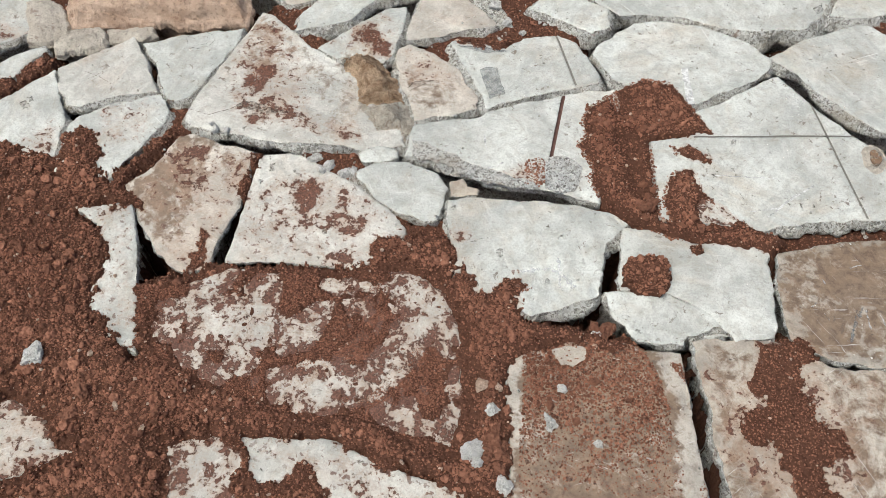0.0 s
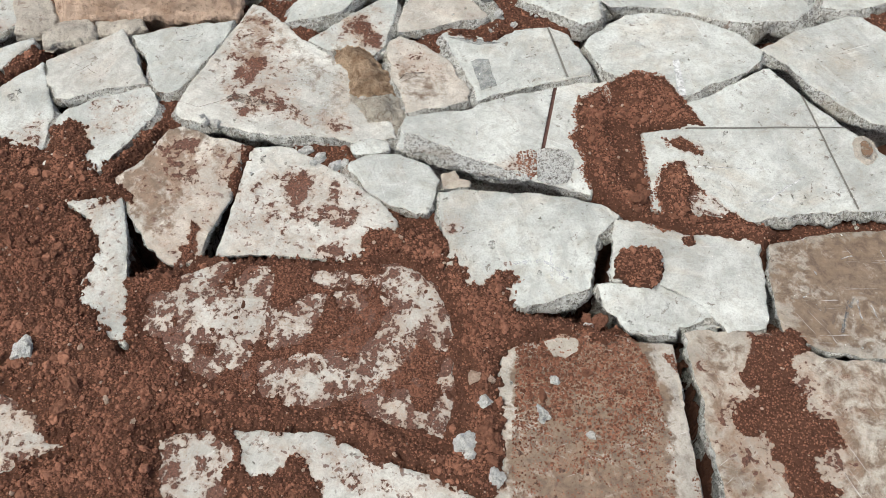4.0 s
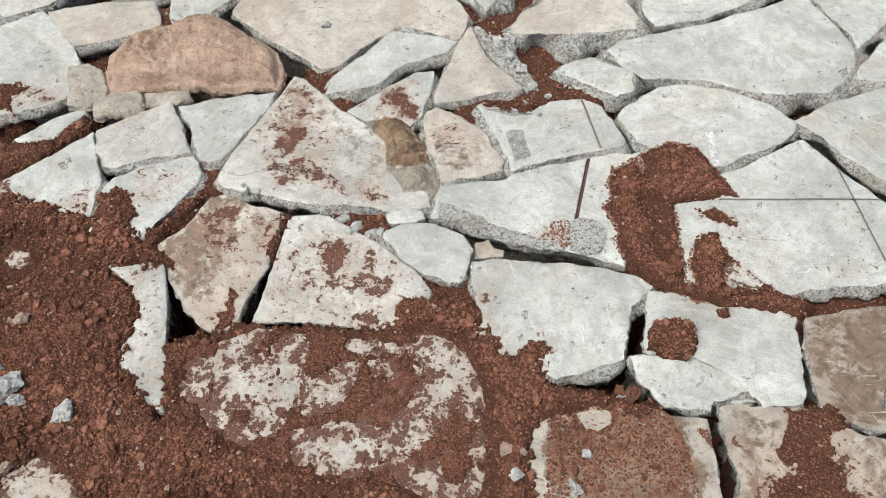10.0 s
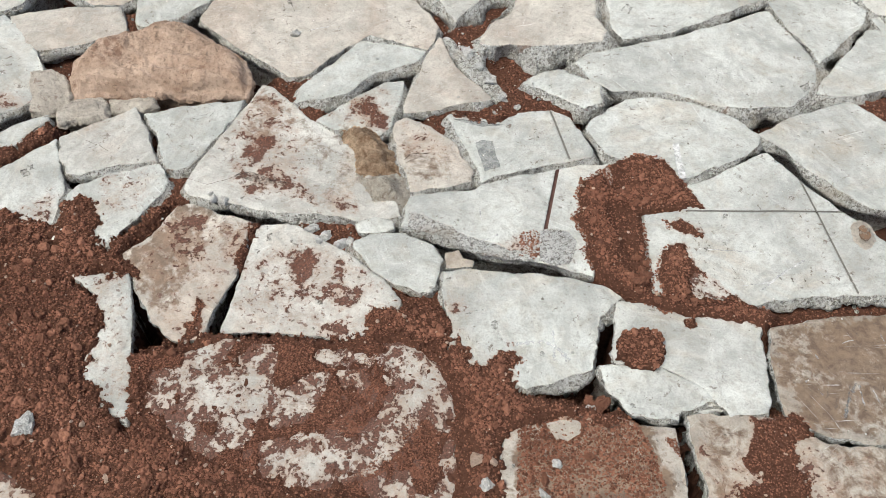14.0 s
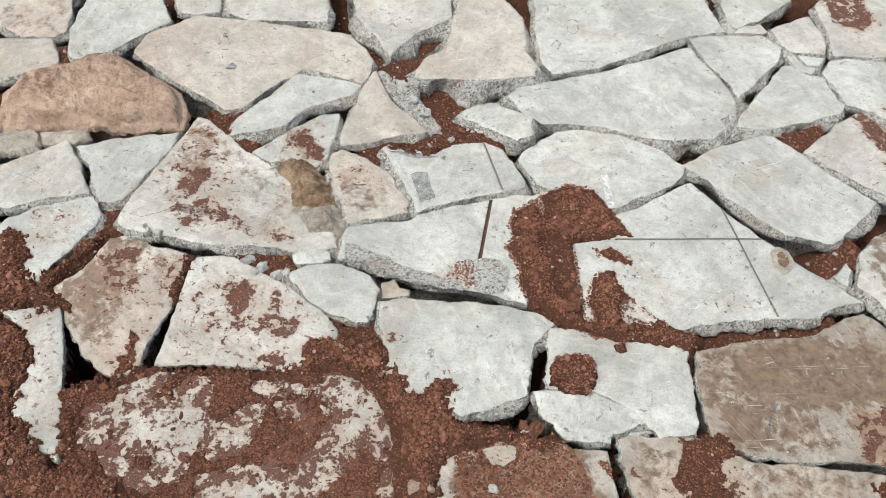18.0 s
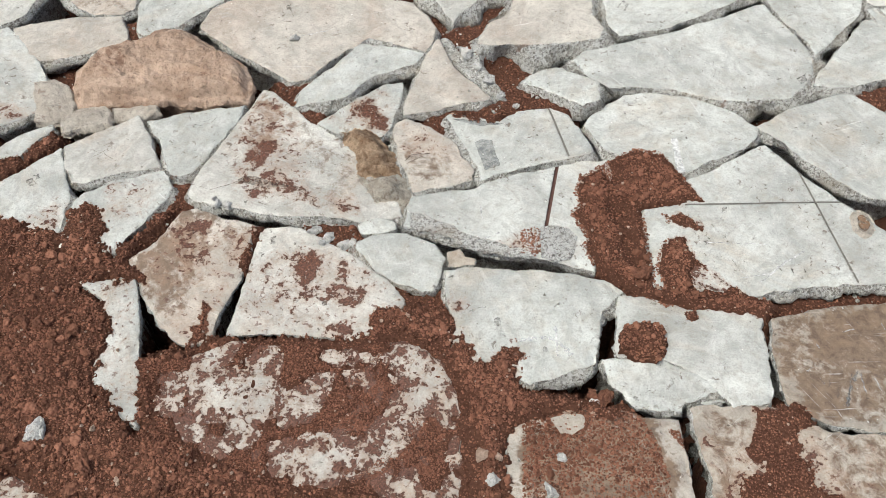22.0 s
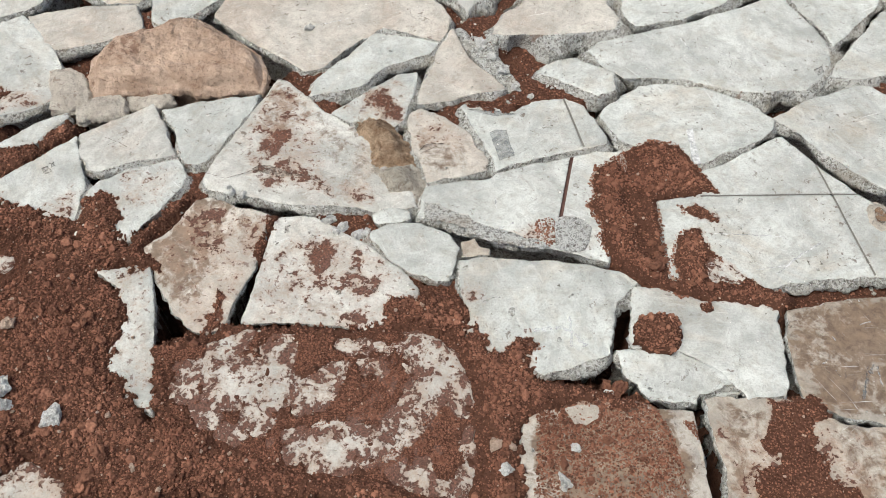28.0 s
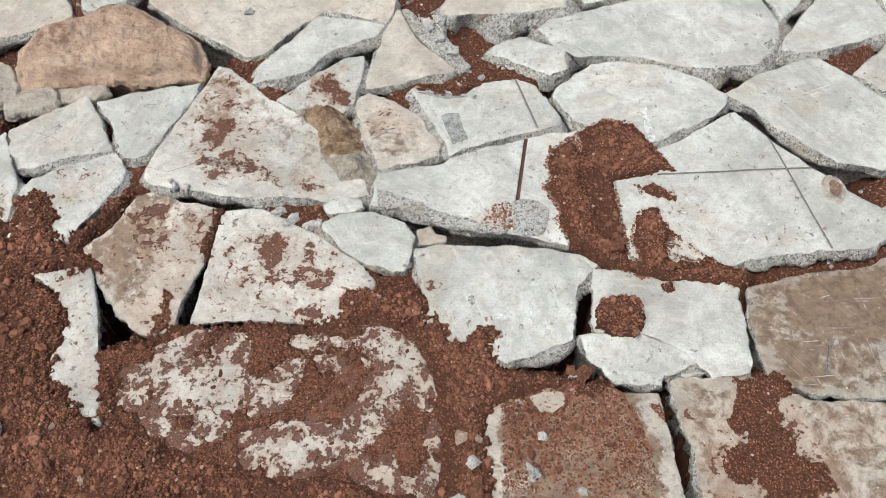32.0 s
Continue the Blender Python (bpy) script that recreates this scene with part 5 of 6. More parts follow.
slab([(-0.067, 1.067), (-0.040, 1.080), (-0.030, 1.057), (-0.007, 1.053), (-0.006, 1.037), (-0.064, 1.030)],
     0.04, "sand", "yellowish flat concrete chip wedged under a slab", z=-0.008, flare=0.004)
slab([(-0.269, 1.130), (-0.232, 1.147), (-0.194, 1.143), (-0.182, 1.119), (-0.222, 1.105), (-0.260, 1.104)],
     0.05, "pale", "white blocky concrete chip between slabs", z=0.002, flare=0.006)
slab([(-1.112, 0.753), (-1.095, 0.791), (-1.047, 0.785), (-1.046, 0.742), (-1.082, 0.721)],
     0.05, "cream", "dusty concrete fragment peeping out of red soil", z=-0.001)
slab([(-1.077, 0.950), (-1.064, 0.976), (-1.029, 0.970), (-1.025, 0.940), (-1.054, 0.924)],
     0.05, "cream", "small dusty concrete fragment nearly buried in soil", z=-0.001)

# saw cuts, marks and small features of single slabs
saw_cut(long, (0.180, 1.344), (0.142, 1.106), 0.008, 0.006, GROOVE)
saw_cut(cross, (0.460, 1.217), (0.854, 1.245), 0.0045, 0.005, GROOVE_GREY)
saw_cut(cross, (0.720, 1.382), (0.805, 1.007), 0.0045, 0.005, GROOVE_GREY)
saw_cut(smeared, (0.157, 1.520), (0.205, 1.353), 0.005, 0.004, GROOVE_GREY)
smear(smeared, [(-0.017, 1.384), (-0.002, 1.394), (0.023, 1.393), (0.032, 1.351), (0.043, 1.316), (0.009, 1.299), (-0.003, 1.339)], GREY_MARK, "grey_smear", "grey rubbed smear", 0.004)
smear(smeared, [(-0.071, 1.459), (-0.002, 1.457), (0.047, 1.449), (-0.001, 1.438)], GREY_MARK, "grey_smear", "grey rubbed smear", 0.004)
smear(streak, [(0.448, 1.415), (0.463, 1.423), (0.470, 1.311), (0.454, 1.306)], WHITE_MARK, "paint_streak", "white paint streak", 0.003)
stroke(crack, [(-0.180, 1.318), (-0.168, 1.336), (-0.145, 1.342), (-0.116, 1.346)], 0.004, CRACK, "crack", "dark hairline crack")
stroke(crack, [(-0.177, 1.309), (-0.157, 1.323), (-0.136, 1.335)], 0.002, CRACK, "crack", "dark hairline crack")
stroke(white, [(0.088, 0.847), (0.116, 0.856), (0.150, 0.858), (0.177, 0.840), (0.193, 0.815)], 0.016, SCUFF, "scratch", "white curved scratch")
stroke(white, [(0.162, 0.890), (0.163, 0.853), (0.164, 0.812)], 0.012, SCUFF, "scratch", "white straight scratch")
stroke(scratchslab, [(0.531, 1.707), (0.588, 1.677), (0.661, 1.657)], 0.004, WHITE_MARK, "scratch", "white scratch")
stroke(scratchslab, [(0.460, 1.750), (0.498, 1.673)], 0.004, WHITE_MARK, "scratch", "white scratch")
smear(scratchslab, [(0.786, 1.641), (0.812, 1.661), (0.810, 1.635), (0.793, 1.621)], DARK_MARK, "dark_spot", "dark spot")
stroke(cross, [(0.477, 1.112), (0.541, 1.112), (0.630, 1.112)], 0.004, WHITE_MARK, "scratch", "white scratch")
stroke(cross, [(0.595, 1.013), (0.647, 1.060), (0.705, 1.102)], 0.006, WHITE_MARK, "scratch", "white scratch")
stroke(cross, [(0.553, 1.022), (0.618, 1.036), (0.665, 1.077)], 0.005, WHITE_MARK, "scratch", "white scratch")
stroke(long, [(-0.014, 1.089), (0.017, 1.102), (0.048, 1.119)], 0.005, WHITE_MARK, "scratch", "white scratch")
stroke(long, [(0.001, 1.193), (0.007, 1.145)], 0.004, WHITE_MARK, "scratch", "white scratch")
smear(long, [(0.135, 1.138), (0.169, 1.144), (0.199, 1.138), (0.215, 1.116), (0.208, 1.078), (0.197, 1.055), (0.166, 1.046), (0.134, 1.059)], AGGREGATE, "spalled_patch", "exposed gravelly aggregate patch", 0.004)
smear(long, [(-0.160, 1.167), (-0.118, 1.156), (-0.079, 1.136), (-0.023, 1.108), (0.045, 1.091), (0.124, 1.066), (0.124, 1.053), (0.046, 1.061), (-0.015, 1.070), (-0.071, 1.100), (-0.102, 1.109), (-0.152, 1.120)], AGGREGATE, "spalled_edge", "exposed aggregate along the broken edge", 0.012)
smear(spots, [(-1.051, 1.219), (-1.038, 1.226), (-1.024, 1.211), (-1.038, 1.203)], DARK_MARK, "dark_spot", "dark spot")
smear(spots, [(-1.039, 1.235), (-1.029, 1.240), (-1.021, 1.228), (-1.030, 1.223)], DARK_MARK, "dark_spot", "dark spot")
stroke(scrape, [(0.748, 0.810), (0.726, 0.770), (0.708, 0.730)], 0.010, GREY_MARK, "scrape", "grey scrape")
stroke(scrape, [(0.754, 0.808), (0.753, 0.776), (0.752, 0.751)], 0.0022, GREY_MARK, "scrape", "pale scrape")
stroke(scrape, [(0.798, 0.806), (0.796, 0.771), (0.798, 0.744)], 0.0022, GREY_MARK, "scrape", "pale scrape")
stroke(scrape, [(0.827, 0.809), (0.820, 0.759), (0.816, 0.716)], 0.0022, GREY_MARK, "scrape", "pale scrape")
stroke(ringslab, [(0.405, 2.012), (0.423, 2.027), (0.438, 2.016), (0.438, 1.977), (0.420, 1.957), (0.405, 1.971), (0.406, 1.997)], 0.009, DARK_MARK, "ring_mark", "faint dark ring")
stroke(ringslab, [(0.355, 1.897), (0.370, 1.928), (0.382, 1.914), (0.370, 1.883)], 0.009, DARK_MARK, "ring_mark", "faint dark loop")
stroke(tri, [(-0.665, 1.225), (-0.617, 1.211), (-0.560, 1.237), (-0.495, 1.232), (-0.424, 1.225)], 0.002, CRACK, "crack", "dark hairline crack")
stroke(tri, [(-0.430, 1.223), (-0.389, 1.204), (-0.367, 1.189)], 0.0025, CRACK, "crack", "dark hairline crack")
smear(tri, [(-0.561, 1.242), (-0.525, 1.255), (-0.484, 1.241), (-0.437, 1.230), (-0.493, 1.220)], DARK_MARK, "dark_spot", "dark scuff")
smear(splash, [(-0.457, 1.084), (-0.446, 1.088), (-0.445, 1.070), (-0.451, 1.066)], DARK_MARK, "dark_spot", "dark spot")
stroke(splash, [(-0.375, 0.916), (-0.366, 0.930), (-0.349, 0.920)], 0.004, DARK_MARK, "scuff", "dark scuff")
stroke(white, [(-0.015, 0.910), (0.004, 0.920), (0.023, 0.925)], 0.006, DARK_MARK, "scuff", "dark scuff")
smear(white, [(0.037, 0.894), (0.046, 0.901), (0.051, 0.885), (0.042, 0.880)], DARK_MARK, "dark_spot", "dark spot")
smear(white, [(0.136, 0.834), (0.143, 0.835), (0.144, 0.826), (0.137, 0.825)], DARK_MARK, "dark_spot", "dark spot")
stroke(scratchslab, [(0.583, 1.694), (0.586, 1.659), (0.577, 1.633)], 0.004, DARK_MARK, "scuff", "dark scuff")
stroke(scratchslab, [(0.376, 1.655), (0.433, 1.627), (0.522, 1.624)], 0.003, WHITE_MARK, "scratch", "white scratch")
stroke(bump, [(-0.515, 1.737), (-0.461, 1.755), (-0.402, 1.779)], 0.004, WHITE_MARK, "scratch", "white scratch")
stroke(bump, [(-0.544, 1.870), (-0.530, 1.843), (-0.516, 1.813)], 0.004, DARK_MARK, "scuff", "dark scuff")
smear(bump, [(-0.547, 1.865), (-0.535, 1.871), (-0.531, 1.852), (-0.542, 1.851)], DARK_MARK, "dark_spot", "dark spot")
smear(cross, [(0.488, 1.115), (0.499, 1.122), (0.499, 1.107), (0.489, 1.103)], DARK_MARK, "dark_spot", "dark spot")
smear(cross, [(0.531, 1.134), (0.539, 1.138), (0.539, 1.125), (0.531, 1.124)], DARK_MARK, "dark_spot", "dark spot")
smear(cross, [(0.541, 1.209), (0.551, 1.213), (0.549, 1.200), (0.541, 1.199)], DARK_MARK, "dark_spot", "dark spot")
stroke(cross, [(0.541, 1.069), (0.548, 1.058), (0.552, 1.046)], 0.004, DARK_MARK, "scuff", "dark scuff")
scribble = next(o for *_, o, f in SLABS if o["label"] == "pale concrete slab with a pitted patch")
stroke(scribble, [(-0.712, 1.424), (-0.719, 1.443), (-0.706, 1.459), (-0.681, 1.466), (-0.658, 1.458), (-0.650, 1.439), (-0.661, 1.419), (-0.684, 1.410), (-0.704, 1.415)], 0.003, DARK_MARK, "scribble", "faint dark ring")
stroke(scribble, [(-0.701, 1.440), (-0.690, 1.452), (-0.669, 1.448), (-0.667, 1.427), (-0.683, 1.422), (-0.696, 1.429)], 0.003, DARK_MARK, "scribble", "faint dark loop")
split = next(o for *_, o, f in SLABS if o["label"] == "cream four-sided concrete slab")
stroke(split, [(-0.934, 1.321), (-0.903, 1.312), (-0.865, 1.292)], 0.0014, CRACK, "crack", "dark hairline crack")
stroke(split, [(-0.917, 1.298), (-0.896, 1.314), (-0.883, 1.326)], 0.0013, CRACK, "crack", "dark hairline crack")
stroke(scrape, [(0.751, 0.805), (0.753, 0.786), (0.754, 0.761)], 0.006, SCUFF, "scrape", "whitish scrape")
stroke(scrape, [(0.778, 0.796), (0.782, 0.781), (0.786, 0.766)], 0.005, SCUFF, "scrape", "whitish scrape")
stroke(scrape, [(0.808, 0.809), (0.812, 0.794), (0.812, 0.766)], 0.006, SCUFF, "scrape", "whitish scrape")
stroke(scrape, [(0.813, 0.746), (0.815, 0.729), (0.816, 0.707)], 0.006, SCUFF, "scrape", "whitish scrape")
stroke(scrape, [(0.671, 0.791), (0.679, 0.774)], 0.004, SCUFF, "scrape", "whitish scrape")
stroke(scrape, [(0.678, 0.875), (0.684, 0.854)], 0.005, SCUFF, "scrape", "whitish scrape")
stroke(scrape, [(0.666, 0.945), (0.674, 0.924)], 0.004, SCUFF, "scrape", "whitish scrape")
stroke(scrape, [(0.822, 0.927), (0.830, 0.872)], 0.006, SCUFF, "scrape", "whitish scrape")
stroke(scrape, [(0.648, 0.804), (0.668, 0.817)], 0.004, SCUFF, "scrape", "whitish scrape")
stroke(scrape, [(0.739, 0.898), (0.766, 0.909)], 0.005, SCUFF, "scrape", "whitish scrape")
stroke(scrape, [(0.735, 0.803), (0.723, 0.767), (0.713, 0.730)], 0.005, GREY_MARK, "scrape", "grey scrape")
flaked = next(o for *_, o, f in SLABS if o["label"] == "dusty brown concrete slab with a straight grey edge")
smear(flaked, [(0.147, 0.682), (0.173, 0.691), (0.210, 0.690), (0.211, 0.668), (0.189, 0.650), (0.165, 0.653)], TOPS["sand"], "clean_patch", "clean cream patch", 0.004)


# -- stones bedded between the slabs
boulder([(-1.029, 1.510), (-1.048, 1.589), (-1.004, 1.655), (-0.947, 1.709), (-0.862, 1.747), (-0.788, 1.750), (-0.726, 1.704), (-0.650, 1.655), (-0.611, 1.624), (-0.590, 1.579), (-0.578, 1.526), (-0.586, 1.496), (-0.639, 1.500), (-0.748, 1.490), (-0.818, 1.496), (-0.908, 1.474), (-1.000, 1.461)],
        0.035, 0.09, "sandstone", "sandstone_boulder", "orange-brown rough sandstone boulder among concrete slabs")
boulder([(-0.291, 1.272), (-0.242, 1.268), (-0.191, 1.275), (-0.174, 1.254), (-0.162, 1.207), (-0.172, 1.173), (-0.205, 1.177), (-0.238, 1.179), (-0.264, 1.213)],
        0.03, 0.05, "gravel", "mortar_lump", "pale gravelly mortar lump stuck on a slab", 0.03)
boulder([(-0.337, 1.405), (-0.312, 1.422), (-0.264, 1.417), (-0.234, 1.375), (-0.211, 1.314), (-0.194, 1.268), (-0.241, 1.259), (-0.287, 1.264), (-0.307, 1.317)],
        0.03, 0.05, "crust", "mortar_lump", "rusty brown rounded mortar lump on a slab", 0.03)
boulder([(-1.145, 1.543), (-1.094, 1.556), (-1.049, 1.528), (-1.014, 1.471), (-1.009, 1.437), (-1.052, 1.412), (-1.098, 1.410)],
        0.012, 0.06, "speckle", "field_stone", "rounded speckled grey field stone")
boulder([(-1.035, 1.423), (-0.999, 1.457), (-0.941, 1.470), (-0.917, 1.448), (-0.914, 1.411), (-0.966, 1.395), (-1.015, 1.374)],
        0.012, 0.06, "speckle", "field_stone", "flat speckled field stone below the boulder")
boulder([(-0.932, 1.484), (-0.824, 1.504), (-0.807, 1.466), (-0.834, 1.440), (-0.907, 1.432)],
        -0.012, 0.06, "speckle", "field_stone", "thin tan stone packed under the boulder")
boulder([(-0.655, 1.779), (-0.639, 1.799), (-0.609, 1.792), (-0.585, 1.799), (-0.593, 1.766), (-0.610, 1.746), (-0.642, 1.757)],
        0.008, 0.02, "speckle", "mortar_lump", "low grey mortar lump stuck on a tan slab")

disc = boulder([(0.819, 1.201), (0.831, 1.218), (0.849, 1.222), (0.865, 1.210), (0.873, 1.188), (0.869, 1.164), (0.853, 1.146), (0.834, 1.145), (0.821, 1.158), (0.816, 1.178)],
               0.012, 0.02, "speckle", "mortar_disc", "round flat mortar blob stained brown on a sawn slab")
smear(disc, [(0.833, 1.192), (0.846, 1.191), (0.852, 1.173), (0.844, 1.155), (0.833, 1.158), (0.829, 1.173)], CRUST_STAIN, "brown_stain", "rusty brown stain", 0.006, 0.0445)

# -- the soil sheet: what lies under it first
FACE = np.zeros_like(GX)
ON_SLAB = np.zeros(GX.shape, bool)
BESIDE = np.zeros(GX.shape)
BURIED = np.zeros(GX.shape, bool)
for ring, z, tilt, (cx, cy), ob, face in SLABS:
    at, d = reach(ring[::2], 0.15)
    hit = d > 0
    BESIDE[at] = np.maximum(BESIDE[at], np.clip(1.4 + d / 0.1, 0, 1))
    FACE[at] = np.where(hit, z + tilt[0] * (GX[at] - cx) + tilt[1] * (GY[at] - cy), FACE[at])
    ON_SLAB[at] |= hit
    if face:
        BURIED[at] |= d > 0.02

EDGE = np.minimum(np.minimum(GX - X0, X1 - GX), np.minimum(GY - Y0, Y1 - GY))
BLEND = np.clip(EDGE / 0.08, 0, 1)
FLOOR = -0.05 * (1 - BLEND) + FLOOR * BLEND
FLOOR = -0.05 + (FLOOR + 0.05) * BESIDE
SOIL_Z = np.maximum(FLOOR + ROUGH, np.where(HEAP > -1, FACE + HEAP + ROUGH * np.where(HEAP < 0.0045, 0.9, 1.0), -9))
SOIL_Z = np.where(EDGE < 0.08, -0.05 + (SOIL_Z + 0.05) * np.clip(EDGE / 0.08, 0, 1), SOIL_Z)


def soil_height(x, y):
    i, j = int(round((x - X0) / CELL)), int(round((y - Y0) / CELL))
    return float(SOIL_Z[min(max(j, 0), len(gy) - 1), min(max(i, 0), len(gx) - 1)])


rows, cols = GX.shape
sheet = np.stack([GX, GY, SOIL_Z], -1).reshape(-1, 3)
ids = np.arange(rows * cols).reshape(rows, cols)
quads = np.stack([ids[:-1, :-1], ids[:-1, 1:], ids[1:, 1:], ids[1:, :-1]], -1).reshape(-1, 4)
BURIED &= SOIL_Z < FACE - 0.03
quads = quads[~BURIED.ravel()[quads].all(1)]
far = 400.0
rim = [(X0, Y0, -0.05), (X1, Y0, -0.05), (X1, Y1, -0.05), (X0, Y1, -0.05), (-far, -far, -0.05), (far, -far, -0.05), (far, far, -0.05), (-far, far, -0.05)]
k0 = len(sheet)
skirt = [(k0 + 4, k0 + 5, k0 + 1, k0), (k0 + 5, k0 + 6, k0 + 2, k0 + 1), (k0 + 6, k0 + 7, k0 + 3, k0 + 2), (k0 + 7, k0 + 4, k0, k0 + 3)]
me = bpy.data.meshes.new("ground")
me.from_pydata(np.concatenate([sheet, rim]).tolist(), [], quads.tolist() + skirt)
me.materials.append(EARTH)
me.polygons.foreach_set("use_smooth", [True] * len(me.polygons))
ground = tagged(new("ground", me), "crumbly red-brown soil spilled over and between slabs", "soil", kind="structure")


# -- crumbs of soil strewn over the sheet
def ball(seed, detail):
    """An angular grain: an octahedron for the finest, a chipped icosphere for the rest."""
    bm = bmesh.new()
    if detail:
        bmesh.ops.create_icosphere(bm, subdivisions=detail, radius=1.0)
    else:
        tips = [bm.verts.new(c) for c in ((1, 0, 0), (0, 1, 0), (-1, 0, 0), (0, -1, 0), (0, 0, 1), (0, 0, -1))]
        for a in range(4):
            bm.faces.new((tips[a], tips[(a + 1) % 4], tips[4]))
            bm.faces.new((tips[(a + 1) % 4], tips[a], tips[5]))
    cut = random.Random(seed)
    planes = [(Vector((cut.gauss(0, 1), cut.gauss(0, 1), cut.gauss(0, 1))).normalized(), cut.uniform(0.55, 0.85)) for _ in range(7 if detail > 1 else 0)]
    for v in bm.verts:
        for no, dist in planes:
            v.co -= no * max(0.0, v.co.dot(no) - dist)
        v.co *= 1 + 0.42 * noise.noise(v.co * 1.3 + Vector((seed * 7.1, 0, 0))) + 0.2 * noise.noise(v.co * 3.1 + Vector((0, seed * 3.3, 0)))
    bm.verts.index_update()
    vs = np.array([v.co[:] for v in bm.verts])
    fs = np.array([[v.index for v in f.verts] for f in bm.faces])
    bm.free()
    return vs, fs


SHAPES = [[ball(i, detail) for i in range(24)] for detail in range(3)]
crumbs = np.random.default_rng(8)
VISIBLE = (ON_SLAB & (SOIL_Z > FACE + 0.0004)) | (~ON_SLAB & (SOIL_Z > -0.05))
verts, faces, count = [], [], 0


def strew(n, low, high, where, sink):
    global count
    js, is_ = np.nonzero(where)
    for q in crumbs.integers(0, len(js), n):
        x, y = gx[is_[q]] + crumbs.uniform(-1, 1) * CELL / 2, gy[js[q]] + crumbs.uniform(-1, 1) * CELL / 2
        r = low * (high / low) ** (crumbs.random() ** 2.1)
        vs, fs = SHAPES[0 if r < 0.0029 else 1 if r < 0.0048 else 2][crumbs.integers(0, 24)]
        a = crumbs.uniform(0, 6.283)
        sx, sy, sz = crumbs.uniform(0.75, 1.25, 3) * r * (1, 1, 0.8)
        v = vs * (sx, sy, sz)
        v = np.stack([v[:, 0] * math.cos(a) - v[:, 1] * math.sin(a) + x, v[:, 0] * math.sin(a) + v[:, 1] * math.cos(a) + y,
                      v[:, 2] + max(SOIL_Z[js[q], is_[q]], FACE[js[q], is_[q]] if ON_SLAB[js[q], is_[q]] else -1) + r * sink], 1)
        verts.append(v)
        faces.append(fs + count)
        count += len(v)


DEEP = VISIBLE & (HEAP > 0.006)
NEAR = (GX > -1.5) & (GX < 1.5) & (GY > 0.3) & (GY < 2.2)
CLUMP = grain(9, 13) + 0.7 * grain(24, 31) + 0.5 * grain(55, 47)
strew(52000, 0.0011, 0.0030, DEEP & NEAR, 0.4)
strew(46000, 0.0012, 0.0033, DEEP & NEAR & (CLUMP > -0.05), 0.45)
strew(900, 0.003, 0.0075, DEEP & NEAR & (CLUMP > 0.2), 0.25)
strew(26000, 0.0010, 0.0030, VISIBLE & NEAR, 0.3)
strew(2600, 0.0026, 0.0055, DEEP & NEAR, 0.25)
strew(420, 0.005, 0.013, DEEP & NEAR & (GX < -0.6), 0.1)
strew(260, 0.004, 0.009, DEEP & NEAR & (GX > -0.6), 0.15)
strew(9000, 0.0009, 0.0026, VISIBLE & NEAR & ON_SLAB & (HEAP < 0.006), 0.25)
strew(500, 0.003, 0.009, VISIBLE & NEAR & ~ON_SLAB, 0.25)
DUSTY = ON_SLAB & NEAR & (DUST > 0.5) & (SOIL_Z < FACE)
strew(9000, 0.0007, 0.0017, DUSTY & (DUST > 0.66), 0.2)
strew(9000, 0.0008, 0.0022, DUSTY & (DUST > 0.74), 0.2)
GRITTY = ON_SLAB & (DUST > 0.18) & (SOIL_Z < FACE) & (GX > 0.09) & (GX < 0.42)
strew(5000, 0.0009, 0.0025, GRITTY & (GY < 0.72), 0.2)
strew(6000, 0.0010, 0.0030, GRITTY & (GY - 0.5 * GX + 2.5 * WANDER + 0.12 * CLUMP > 0.36), 0.2)
strew(6000, 0.0010, 0.0034, GRITTY & (GY - 0.5 * GX + 2.5 * WANDER + 0.15 * CLUMP > 0.47), 0.2)
strew(16000, 0.0011, 0.0032, VISIBLE & NEAR & ~ON_SLAB & (HEAP < 0.012), 0.3)
strew(9000, 0.0008, 0.0022, (DUSTY | VISIBLE) & ON_SLAB & (DUST > 0.78) & (HEAP < 0.006) & (GX > -0.65) & (GX < 0.02) & (GY > 0.5) & (GY < 0.9), 0.2)
crumb_mesh = mesh_of("soil_crumbs", np.concatenate(verts).tolist(), np.concatenate(faces).tolist(), [CRUMB], None, False)
tagged(new("soil_crumbs", crumb_mesh), "loose crumbs of red-brown soil", "soil", kind="stuff")
verts, faces, count = [], [], 0
strew(1100, 0.0011, 0.0042, VISIBLE & NEAR & (HEAP > 0.001), 0.5)
DUSTY = ON_SLAB & NEAR & (DUST > 0.6) & (SOIL_Z < FACE)
strew(600, 0.0009, 0.0028, DUSTY, 0.3)
strew(260, 0.0010, 0.0030, DUSTY & (GX > 0.08) & (GX < 0.42) & (GY < 0.7), 0.3)
grit_mesh = mesh_of("pale_grit", np.concatenate(verts).tolist(), np.concatenate(faces).tolist(), [ROCKS["tanstone"]], None, False)
tagged(new("pale_grit", grit_mesh), "pale grit scattered in the red soil", "grit", kind="stuff")


verts, faces, count = [], [], 0
strew(600, 0.002, 0.0065, NEAR & ~ON_SLAB & (HEAP < -0.008) & (GY > 1.0) & (SOIL_Z > -0.14), 0.3)
strew(500, 0.0012, 0.0035, NEAR & ON_SLAB & (DUST < 0.2), 0.3)
joint_mesh = mesh_of("concrete_grit", np.concatenate(verts).tolist(), np.concatenate(faces).tolist(), [BROKEN], None, False)
tagged(new("concrete_grit", joint_mesh), "grey concrete grit fallen into the joints", "grit", kind="stuff")


